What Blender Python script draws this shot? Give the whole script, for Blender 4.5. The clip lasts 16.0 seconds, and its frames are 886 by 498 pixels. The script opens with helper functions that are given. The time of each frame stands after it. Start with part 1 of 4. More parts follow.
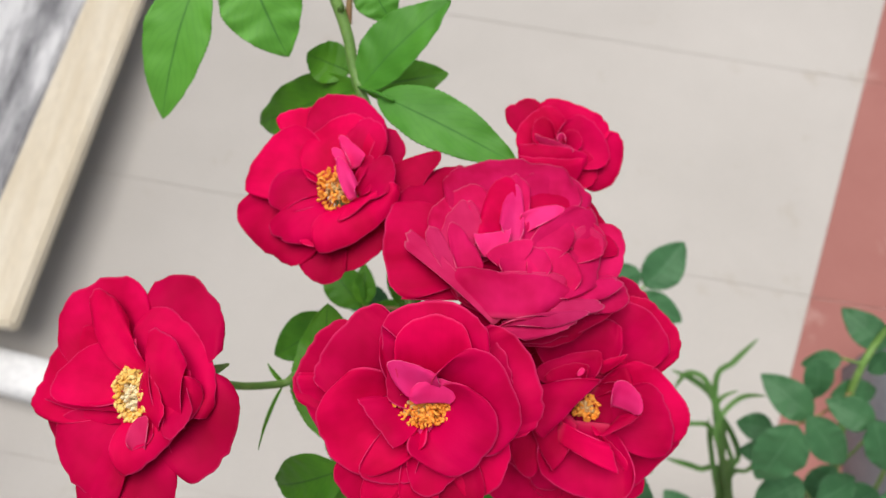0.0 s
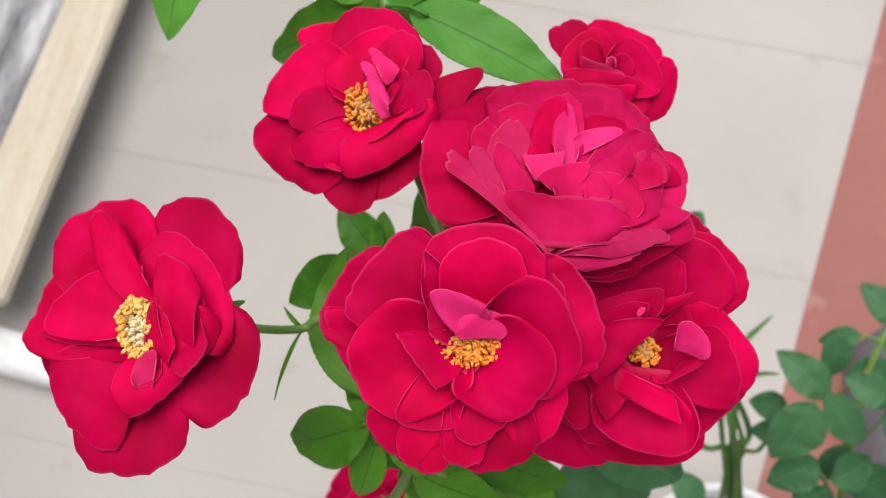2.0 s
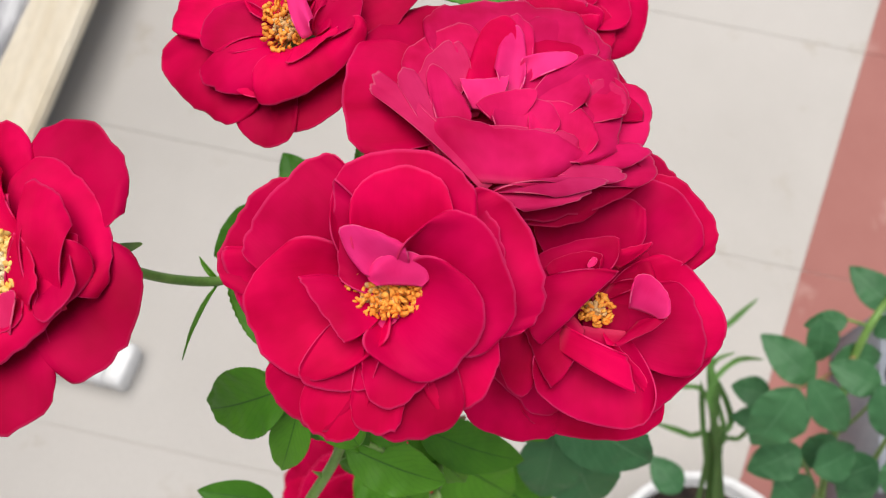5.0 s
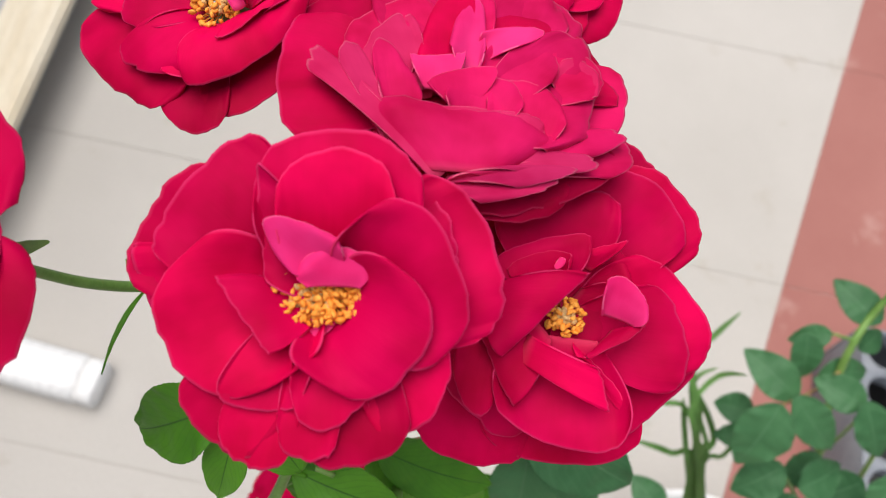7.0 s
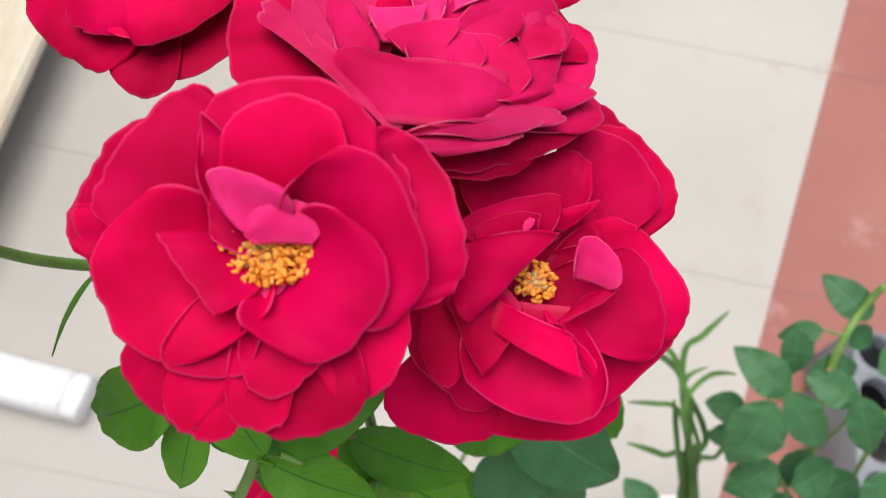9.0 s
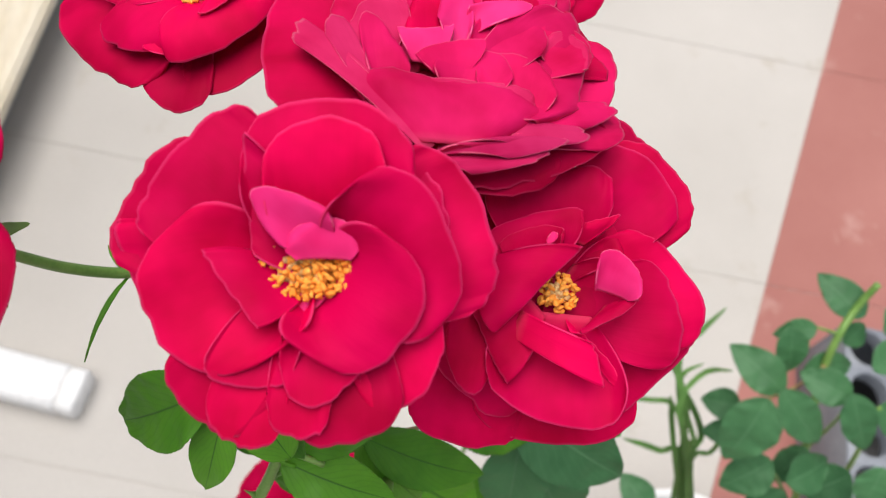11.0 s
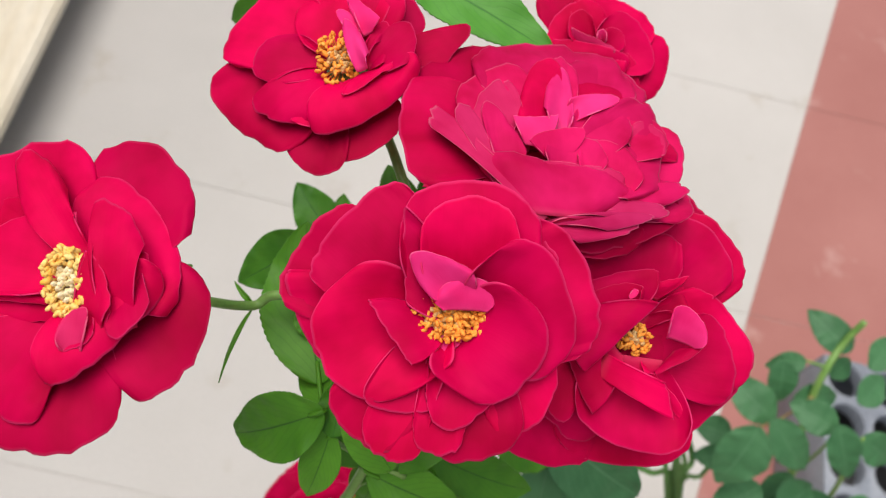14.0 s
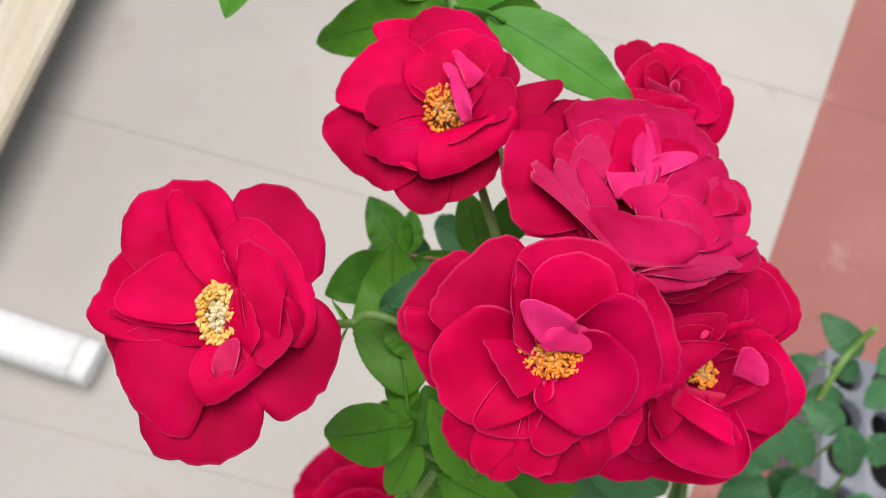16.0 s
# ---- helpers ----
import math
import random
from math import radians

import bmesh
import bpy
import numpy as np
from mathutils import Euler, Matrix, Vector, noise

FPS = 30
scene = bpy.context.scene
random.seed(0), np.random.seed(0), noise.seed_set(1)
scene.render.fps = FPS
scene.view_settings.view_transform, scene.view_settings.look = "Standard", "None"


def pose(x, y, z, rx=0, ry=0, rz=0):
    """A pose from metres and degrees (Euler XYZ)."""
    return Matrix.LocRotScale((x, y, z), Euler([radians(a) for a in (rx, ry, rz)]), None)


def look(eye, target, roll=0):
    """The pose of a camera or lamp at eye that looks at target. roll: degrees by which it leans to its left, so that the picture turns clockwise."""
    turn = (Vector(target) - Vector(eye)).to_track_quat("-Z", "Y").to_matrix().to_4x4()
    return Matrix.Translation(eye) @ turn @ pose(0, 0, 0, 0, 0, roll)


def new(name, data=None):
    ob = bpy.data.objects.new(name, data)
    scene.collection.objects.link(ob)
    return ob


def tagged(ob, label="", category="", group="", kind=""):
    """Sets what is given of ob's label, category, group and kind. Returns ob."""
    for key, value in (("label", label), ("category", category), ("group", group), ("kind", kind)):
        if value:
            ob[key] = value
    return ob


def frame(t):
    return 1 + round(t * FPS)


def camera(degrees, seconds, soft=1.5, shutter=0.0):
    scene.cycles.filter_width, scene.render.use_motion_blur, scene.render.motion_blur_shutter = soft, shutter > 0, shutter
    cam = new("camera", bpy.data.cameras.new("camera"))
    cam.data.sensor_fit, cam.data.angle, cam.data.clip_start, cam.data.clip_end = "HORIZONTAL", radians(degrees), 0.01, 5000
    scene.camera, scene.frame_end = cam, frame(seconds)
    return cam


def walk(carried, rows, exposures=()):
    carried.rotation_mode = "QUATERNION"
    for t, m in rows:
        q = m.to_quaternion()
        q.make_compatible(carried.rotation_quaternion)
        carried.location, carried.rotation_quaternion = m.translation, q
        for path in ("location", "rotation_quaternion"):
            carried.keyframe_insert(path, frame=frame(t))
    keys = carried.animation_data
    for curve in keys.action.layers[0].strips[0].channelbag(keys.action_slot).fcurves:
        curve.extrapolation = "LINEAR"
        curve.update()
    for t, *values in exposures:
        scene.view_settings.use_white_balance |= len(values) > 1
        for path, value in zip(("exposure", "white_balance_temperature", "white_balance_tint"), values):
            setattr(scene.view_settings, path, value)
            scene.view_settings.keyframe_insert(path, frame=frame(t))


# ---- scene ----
# ---- camera ----
cam = camera(57.00, 16.0, soft=1.1)
PATH = [
    (0, (0.03143, 0.03611, 1.52068), (0.04013, 0.50361, 0.63673), 4.21),
    (0.5, (0.02181, 0.04649, 1.51134), (0.03532, 0.49530, 0.61781), 5.04),
    (1, (0.01974, 0.04085, 1.50175), (0.03612, 0.49101, 0.60896), 5.49),
    (1.5, (0.02192, 0.04662, 1.49396), (0.03801, 0.48458, 0.59511), 5.66),
    (2, (0.01834, 0.03236, 1.48787), (0.03867, 0.48803, 0.59795), 6.19),
    (2.5, (0.02366, 0.03858, 1.48359), (0.03930, 0.48446, 0.58863), 6.03),
    (3, (0.02597, 0.05163, 1.47844), (0.04515, 0.47677, 0.57351), 6.85),
    (3.5, (0.02834, 0.03271, 1.46864), (0.05052, 0.48339, 0.57623), 6.62),
    (3.7, (0.02904, 0.03675, 1.46714), (0.05375, 0.47530, 0.56877), 7.41),
    (5.8, (0.04123, 0.03469, 1.44647), (0.07953, 0.48596, 0.55491), 9.53),
    (6, (0.04240, 0.02980, 1.44300), (0.08957, 0.49139, 0.55716), 10.19),
    (6.5, (0.04582, 0.02795, 1.43986), (0.08776, 0.50624, 0.56266), 9.20),
    (7, (0.04462, 0.04376, 1.43608), (0.09349, 0.50403, 0.54964), 10.60),
    (7.5, (0.04716, 0.03405, 1.43095), (0.09762, 0.51036, 0.55312), 10.15),
    (8, (0.05088, 0.04277, 1.42398), (0.10801, 0.51270, 0.54313), 10.63),
    (8.5, (0.05044, 0.04794, 1.42530), (0.10997, 0.51015, 0.54053), 11.22),
    (8.7, (0.05168, 0.03895, 1.42385), (0.10895, 0.51501, 0.54631), 10.39),
    (11, (0.04389, 0.03927, 1.43054), (0.11191, 0.50821, 0.54993), 11.77),
    (11.5, (0.03778, 0.02512, 1.43125), (0.12001, 0.51218, 0.56176), 12.73),
    (12, (0.03538, 0.03600, 1.43608), (0.11546, 0.50781, 0.55802), 13.41),
    (12.5, (0.02876, 0.03244, 1.44236), (0.11540, 0.51375, 0.57010), 13.99),
    (13, (0.02674, 0.02881, 1.44629), (0.11067, 0.51924, 0.57886), 13.93),
    (13.5, (0.01816, 0.03835, 1.45610), (0.10672, 0.51228, 0.58000), 15.73),
    (14, (0.01098, 0.02935, 1.46078), (0.10234, 0.51594, 0.59194), 15.90),
    (14.5, (0.00265, 0.04083, 1.47061), (0.09707, 0.51176, 0.59351), 17.41),
    (15, (-0.00534, 0.03035, 1.47752), (0.08741, 0.51589, 0.60824), 17.04),
    (15.5, (-0.01129, 0.03330, 1.48291), (0.08294, 0.50427, 0.60581), 18.12),
    (16, (-0.01903, 0.03203, 1.48553), (0.07685, 0.48807, 0.60074), 19.25),
]
EXPOSURES = [(0.0, 0.20), (3.5, 0.27), (7.0, 0.36), (11.0, 0.45), (13.5, 0.38), (16.0, 0.25)]
walk(cam, [(t, look(eye, target, roll)) for t, eye, target, roll in PATH], EXPOSURES)

# ---- light ----
cam.data.dof.use_dof, cam.data.dof.focus_distance, cam.data.dof.aperture_fstop = True, 0.190, 21.0
world = bpy.data.worlds.new("sky")
scene.world = world
world.use_nodes = True
_n = world.node_tree.nodes
_sky = _n.new("ShaderNodeTexSky")
_sky.sky_type, _sky.sun_disc = "NISHITA", False
_sky.sun_elevation, _sky.sun_rotation, _sky.dust_density = radians(79), radians(286), 2.5
_n["Background"].inputs[1].default_value = 0.09
_haze = _n.new("ShaderNodeHueSaturation")
_haze.inputs["Saturation"].default_value = 0.45
world.node_tree.links.new(_sky.outputs[0], _haze.inputs["Color"])
world.node_tree.links.new(_haze.outputs[0], _n["Background"].inputs[0])
sun = new("sun", bpy.data.lights.new("sun", "SUN"))
sun.data.energy, sun.data.angle, sun.data.color = 2.8, radians(60), (1.0, 0.955, 0.92)
sun.matrix_world = look((-0.9, 0.25, 4.8), (0.0, 0.0, 0.0))


# ---- materials ----
def nodes_of(name, rough=0.5, metal=0.0):
    m = bpy.data.materials.new(name)
    m.use_nodes = True
    n = m.node_tree.nodes
    b = n["Principled BSDF"]
    b.inputs["Roughness"].default_value, b.inputs["Metallic"].default_value = rough, metal
    return m, n, m.node_tree.links, b


def noise_node(n, l, scale, detail=4.0, rough=0.55, stretch=None, source="Object"):
    tex = n.new("ShaderNodeTexNoise")
    tex.inputs["Scale"].default_value, tex.inputs["Detail"].default_value, tex.inputs["Roughness"].default_value = scale, detail, rough
    co = n.new("ShaderNodeTexCoord")
    if stretch:
        mp = n.new("ShaderNodeMapping")
        mp.inputs["Scale"].default_value = stretch
        l.new(co.outputs[source], mp.inputs[0])
        l.new(mp.outputs[0], tex.inputs["Vector"])
    else:
        l.new(co.outputs[source], tex.inputs["Vector"])
    return tex


def ramp_node(n, l, fac, stops):
    r = n.new("ShaderNodeValToRGB")
    while len(r.color_ramp.elements) < len(stops):
        r.color_ramp.elements.new(0.5)
    for e, (p, c) in zip(r.color_ramp.elements, stops):
        e.position, e.color = p, (*c, 1)
    l.new(fac, r.inputs[0])
    return r


def mix_node(n, l, kind, fac, a, b):
    m = n.new("ShaderNodeMix")
    m.data_type, m.blend_type = "RGBA", kind
    for sock, v in ((m.inputs[0], fac), (m.inputs[6], a), (m.inputs[7], b)):
        if isinstance(v, (int, float)):
            sock.default_value = v
        elif isinstance(v, tuple):
            sock.default_value = (*v, 1)
        else:
            l.new(v, sock)
    return m.outputs[2]


def bump_node(n, l, b, height, strength, distance):
    bp = n.new("ShaderNodeBump")
    bp.inputs["Strength"].default_value, bp.inputs["Distance"].default_value = strength, distance
    l.new(height, bp.inputs["Height"])
    l.new(bp.outputs[0], b.inputs["Normal"])


def translucent_mix(n, l, b, colour, share):
    tr = n.new("ShaderNodeBsdfTranslucent")
    l.new(colour, tr.inputs[0]) if not isinstance(colour, tuple) else None
    ms = n.new("ShaderNodeMixShader")
    ms.inputs[0].default_value = share
    l.new(b.outputs[0], ms.inputs[1])
    l.new(tr.outputs[0], ms.inputs[2])
    l.new(ms.outputs[0], n["Material Output"].inputs[0])


def attribute(n, name):
    a = n.new("ShaderNodeAttribute")
    a.attribute_name = name
    return a.outputs["Fac"]


def petal_material(name, deep, bright, rim, sheen=0.0, crinkle=0.0):
    m, n, l, b = nodes_of(name, 0.62)
    soft = noise_node(n, l, 55.0, 3.0)
    veins = noise_node(n, l, 1.0, 4.0, 0.6, (26.0, 2.2, 1.0), "UV")
    tone = n.new("ShaderNodeMath")
    tone.operation, tone.inputs[1].default_value = "MULTIPLY_ADD", 0.08
    l.new(veins.outputs[0], tone.inputs[0])
    half = n.new("ShaderNodeMath")
    half.operation, half.inputs[1].default_value = "MULTIPLY", 0.92
    l.new(soft.outputs[0], half.inputs[0])
    l.new(half.outputs[0], tone.inputs[2])
    col = ramp_node(n, l, tone.outputs[0], [(0.32, deep), (0.62, bright)]).outputs[0]
    each = n.new("ShaderNodeObjectInfo")
    shade = ramp_node(n, l, each.outputs["Random"], [(0.0, (0.78, 0.78, 0.86)), (1.0, (1.05, 1.0, 1.0))]).outputs[0]
    col = mix_node(n, l, "MULTIPLY", 1.0, col, shade)
    col = mix_node(n, l, "MIX", attribute(n, "claw"), col, (0.80, 0.30, 0.36))
    col = mix_node(n, l, "MIX", attribute(n, "rim"), col, rim)
    l.new(col, b.inputs["Base Color"])
    b.inputs["Specular IOR Level"].default_value = 0.05
    b.inputs["Sheen Weight"].default_value, b.inputs["Sheen Roughness"].default_value = sheen, 0.45
    b.inputs["Sheen Tint"].default_value = (1.0, 0.12, 0.32, 1)
    fine = noise_node(n, l, 420.0, 4.0, 0.65)
    height = n.new("ShaderNodeMath")
    height.operation, height.inputs[1].default_value = "MULTIPLY_ADD", crinkle
    l.new(fine.outputs[0], height.inputs[0])
    l.new(veins.outputs[0], height.inputs[2])
    bump_node(n, l, b, height.outputs[0], 0.12, 0.0006)
    translucent_mix(n, l, b, col, 0.10)
    return m


PETAL = petal_material("crimson_petal", (0.46, 0.0, 0.036), (0.70, 0.0, 0.076), (0.84, 0.06, 0.22), 0.0, 0.15)
PETAL_OLD = petal_material("ageing_petal", (0.46, 0.002, 0.050), (0.72, 0.010, 0.120), (0.86, 0.15, 0.29), 0.02, 0.7)
PETAL_PINK = petal_material("pink_inner_petal", (0.76, 0.008, 0.12), (0.90, 0.038, 0.22), (0.94, 0.20, 0.38), 0.0, 0.4)
# crimson petal, shade of outer, low and recessed petals put into its colour
PETAL_SHADED = petal_material("shaded_petal", (0.37, 0.0, 0.030), (0.56, 0.0, 0.058), (0.70, 0.05, 0.16), 0.0, 0.2)

PETAL_PALE = petal_material("pale_petal_back", (0.46, 0.006, 0.068), (0.64, 0.026, 0.130), (0.84, 0.18, 0.30), 0.02, 0.9)


def leaf_material(name, dark, light, vein, gloss=0.5):
    m, n, l, b = nodes_of(name, gloss)
    b.inputs["Specular IOR Level"].default_value = 0.35
    uv = n.new("ShaderNodeTexCoord")
    sep = n.new("ShaderNodeSeparateXYZ")
    l.new(uv.outputs["UV"], sep.inputs[0])

    def calc(op, a, c, d=None):
        q = n.new("ShaderNodeMath")
        q.operation = op
        for s, v in zip(q.inputs, (a, c, d)):
            if v is None:
                continue
            if isinstance(v, (int, float)):
                s.default_value = v
            else:
                l.new(v, s)
        return q.outputs[0]

    across = calc("ABSOLUTE", calc("SUBTRACT", sep.outputs[0], 0.5), 0)
    wob = noise_node(n, l, 6.0, 2.0, 0.5, None, "UV")
    phase = calc("ADD", calc("MULTIPLY", sep.outputs[1], 62.0), calc("MULTIPLY", across, -52.0))
    phase = calc("ADD", phase, calc("MULTIPLY", wob.outputs[0], 7.0))
    side = calc("POWER", calc("MULTIPLY_ADD", calc("SINE", phase, 0), 0.5, 0.5), 9.0)
    mid = calc("SUBTRACT", 1.0, calc("MINIMUM", calc("MULTIPLY", across, 42.0), 1.0))
    lines = calc("MAXIMUM", mid, calc("MULTIPLY", side, 0.16))
    blot = noise_node(n, l, 70.0, 4.0)
    fine = noise_node(n, l, 900.0, 3.0)
    info = n.new("ShaderNodeObjectInfo")
    tone = calc("ADD", calc("MULTIPLY", blot.outputs[0], 0.6), calc("MULTIPLY", info.outputs["Random"], 0.4))
    col = ramp_node(n, l, tone, [(0.25, dark), (0.72, light)]).outputs[0]
    col = mix_node(n, l, "MIX", lines, col, vein)
    l.new(col, b.inputs["Base Color"])
    height = calc("ADD", calc("MULTIPLY", lines, -1.0), calc("MULTIPLY", fine.outputs[0], 0.18))
    bump_node(n, l, b, height, 0.3, 0.0005)
    translucent_mix(n, l, b, col, 0.28)
    return m


LEAF_BRIGHT = leaf_material("fresh_leaf", (0.075, 0.28, 0.025), (0.14, 0.43, 0.05), (0.05, 0.20, 0.03))
LEAF = leaf_material("rose_leaf", (0.050, 0.20, 0.010), (0.125, 0.36, 0.022), (0.035, 0.13, 0.015))
LEAF_COOL = leaf_material("cool_leaf", (0.044, 0.150, 0.055), (0.088, 0.245, 0.098), (0.11, 0.26, 0.12))

LEAF_STRAP = leaf_material("strap_leaf", (0.09, 0.22, 0.05), (0.17, 0.36, 0.09), (0.12, 0.28, 0.07))


def plain_material(name, a, b_, scale, rough=0.6, bump=0.3, distance=0.001, stretch=None):
    m, n, l, b = nodes_of(name, rough)
    big = noise_node(n, l, scale, 5.0, 0.6, stretch)
    fine = noise_node(n, l, scale * 14, 3.0, 0.6, stretch)
    col = ramp_node(n, l, big.outputs[0], [(0.35, a), (0.66, b_)]).outputs[0]
    dust = ramp_node(n, l, fine.outputs[0], [(0.3, (0.82, 0.82, 0.82)), (0.7, (1.0, 1.0, 1.0))]).outputs[0]
    l.new(mix_node(n, l, "MULTIPLY", 1.0, col, dust), b.inputs["Base Color"])
    bump_node(n, l, b, fine.outputs[0], bump, distance)
    return m


STEM = plain_material("green_stem", (0.13, 0.27, 0.05), (0.22, 0.38, 0.09), 60.0, 0.45, 0.2, 0.0003)
STEM_RED = plain_material("reddish_stem", (0.26, 0.12, 0.06), (0.30, 0.24, 0.08), 60.0, 0.5, 0.2, 0.0003)
CANE = plain_material("old_cane", (0.12, 0.14, 0.05), (0.18, 0.22, 0.08), 40.0, 0.6, 0.4, 0.0006)
ANTHER = plain_material("orange_anther", (0.92, 0.27, 0.015), (0.98, 0.46, 0.07), 400.0, 0.7, 0.4, 0.0003)
ANTHER_PALE = plain_material("yellow_anther", (0.96, 0.50, 0.06), (0.98, 0.74, 0.26), 400.0, 0.7, 0.4, 0.0003)
PISTIL = plain_material("pale_pistil", (0.94, 0.74, 0.38), (0.96, 0.86, 0.58), 300.0, 0.7, 0.5, 0.0005)
PISTIL_BROWN = plain_material("ochre_pistil", (0.74, 0.42, 0.14), (0.84, 0.58, 0.26), 300.0, 0.7, 0.5, 0.0005)
WOOD = plain_material("cream_wood", (0.72, 0.62, 0.45), (0.83, 0.75, 0.60), 5.0, 0.5, 0.25, 0.001, (6.0, 0.5, 6.0))
WHITE = plain_material("white_plastic", (0.84, 0.83, 0.82), (0.88, 0.88, 0.87), 6.0, 0.35, 0.1, 0.0005)
GREY = plain_material("grey_plastic", (0.17, 0.185, 0.215), (0.25, 0.27, 0.30), 9.0, 0.5, 0.3, 0.001)
BLACK = plain_material("black_pot", (0.012, 0.012, 0.014), (0.03, 0.03, 0.03), 9.0, 0.5, 0.3, 0.001)
SOIL = plain_material("dark_soil", (0.03, 0.02, 0.014), (0.09, 0.06, 0.04), 40.0, 0.95, 1.0, 0.01)
RENDER_COAT = plain_material("pale_render", (0.42, 0.40, 0.37), (0.50, 0.475, 0.44), 4.0, 0.9, 0.4, 0.002)
MORTAR = plain_material("grey_mortar", (0.41, 0.38, 0.34), (0.48, 0.45, 0.41), 6.0, 0.9, 0.4, 0.002)
EARTH = plain_material("bare_ground", (0.24, 0.20, 0.16), (0.36, 0.31, 0.26), 0.8, 0.95, 0.8, 0.02)


def slab_material(name, base, pale, stain, spots):
    m, n, l, b = nodes_of(name, 0.62)
    wide = noise_node(n, l, 1.6, 5.0, 0.6)
    patch = noise_node(n, l, 7.0, 5.0, 0.65)
    grain = noise_node(n, l, 190.0, 4.0, 0.7)
    col = ramp_node(n, l, wide.outputs[0], [(0.3, base), (0.7, pale)]).outputs[0]
    mask = ramp_node(n, l, patch.outputs[0], [(0.60, (0, 0, 0)), (0.76, (spots, spots, spots))]).outputs[0]
    col = mix_node(n, l, "MIX", mask, col, stain)
    dust = ramp_node(n, l, grain.outputs[0], [(0.3, (0.90, 0.90, 0.90)), (0.7, (1, 1, 1))]).outputs[0]
    l.new(mix_node(n, l, "MULTIPLY", 1.0, col, dust), b.inputs["Base Color"])
    bump_node(n, l, b, grain.outputs[0], 0.25, 0.001)
    return m


SLAB = slab_material("cream_slab", (0.445, 0.418, 0.382), (0.515, 0.486, 0.448), (0.36, 0.30, 0.23), 0.6)
SLAB_RED = slab_material("red_slab", (0.30, 0.105, 0.086), (0.38, 0.155, 0.13), (0.50, 0.30, 0.26), 0.8)


def marble_material():
    m, n, l, b = nodes_of("streaked_tabletop", 0.3)
    streak = noise_node(n, l, 5.0, 6.0, 0.7, (4.0, 0.7, 1.0))
    col = ramp_node(n, l, streak.outputs[0], [(0.34, (0.16, 0.16, 0.17)), (0.50, (0.46, 0.46, 0.47)), (0.62, (0.74, 0.74, 0.74))]).outputs[0]
    l.new(col, b.inputs["Base Color"])
    return m


MARBLE = marble_material()


# ---- builders ----
def mesh_part(name, bm, material, parent=None, label=""):
    """One mesh object from a bmesh, under a thing or under a part."""
    me = bpy.data.meshes.new(name)
    bmesh.ops.recalc_face_normals(bm, faces=bm.faces)
    bm.to_mesh(me)
    bm.free()
    for p in me.polygons:
        p.use_smooth = True
    me.materials.append(material)
    ob = new(name, me)
    if parent is not None:
        put_under(ob, parent)
    return tagged(ob, label)


def put_under(ob, parent):
    up, m = parent, Matrix.Identity(4)
    while up is not None:
        m = up.matrix_basis @ m if up.parent is None else up.matrix_parent_inverse @ up.matrix_basis @ m
        up = up.parent
    ob.parent = parent
    ob.matrix_parent_inverse = m.inverted()


def thing(name, place, label, category, group=""):
    ob = new(name)
    ob.empty_display_size = 0.02
    ob.matrix_basis = Matrix.Translation(place)
    return tagged(ob, label, category, group)


def sheet(bm, point, nu, nv, thick):
    """A thin closed shell over point(u, v), u in -1..1, v in 0..1, with uv and the rim and claw layers."""
    us = [math.sin(math.pi / 2 * (-1 + 2 * i / nu)) for i in range(nu + 1)]
    vs_ = [j / (nv - 1) * 0.975 for j in range(nv)] + [1.0]
    P = [[point(x, y) for x in us] for y in vs_]
    uvl = bm.loops.layers.uv.verify()
    rim = bm.verts.layers.float.get("rim") or bm.verts.layers.float.new("rim")
    claw = bm.verts.layers.float.get("claw") or bm.verts.layers.float.new("claw")
    front, back = [], []
    for j in range(nv + 1):
        fr, bk = [], []
        for i in range(nu + 1):
            a = P[j][min(i + 1, nu)] - P[j][max(i - 1, 0)]
            c = P[min(j + 1, nv)][i] - P[max(j - 1, 0)][i]
            nrm = a.cross(c)
            nrm = nrm.normalized() if nrm.length > 1e-12 else Vector((0, 0, 1))
            for row, s in ((fr, 0.5), (bk, -0.5)):
                v = bm.verts.new(P[j][i] + nrm * thick * s)
                v[rim] = 0.48 if (j == nv or i in (0, nu)) and j > nv * 0.3 else 0.0
                v[claw] = max(0.0, 1 - j / nv / 0.12) * 0.10
                row.append(v)
        front.append(fr), back.append(bk)

    def quad(vs, uvs):
        f = bm.faces.new(vs)
        for lp, t in zip(f.loops, uvs):
            lp[uvl].uv = t

    for j in range(nv):
        for i in range(nu):
            x0, x1, y0, y1 = us[i] / 2 + 0.5, us[i + 1] / 2 + 0.5, vs_[j], vs_[j + 1]
            t = [(x0, y0), (x1, y0), (x1, y1), (x0, y1)]
            quad((front[j][i], front[j][i + 1], front[j + 1][i + 1], front[j + 1][i]), t)
            quad((back[j + 1][i], back[j + 1][i + 1], back[j][i + 1], back[j][i]), t[::-1])
    edge = [(0, i) for i in range(nu)] + [(j, nu) for j in range(nv)] + [(nv, i) for i in range(nu, 0, -1)] + [(j, 0) for j in range(nv, 0, -1)]
    for k, (j, i) in enumerate(edge):
        j2, i2 = edge[(k + 1) % len(edge)]
        quad((front[j][i], back[j][i], back[j2][i2], front[j2][i2]), [(i / nu, j / nv)] * 2 + [(i2 / nu, j2 / nv)] * 2)


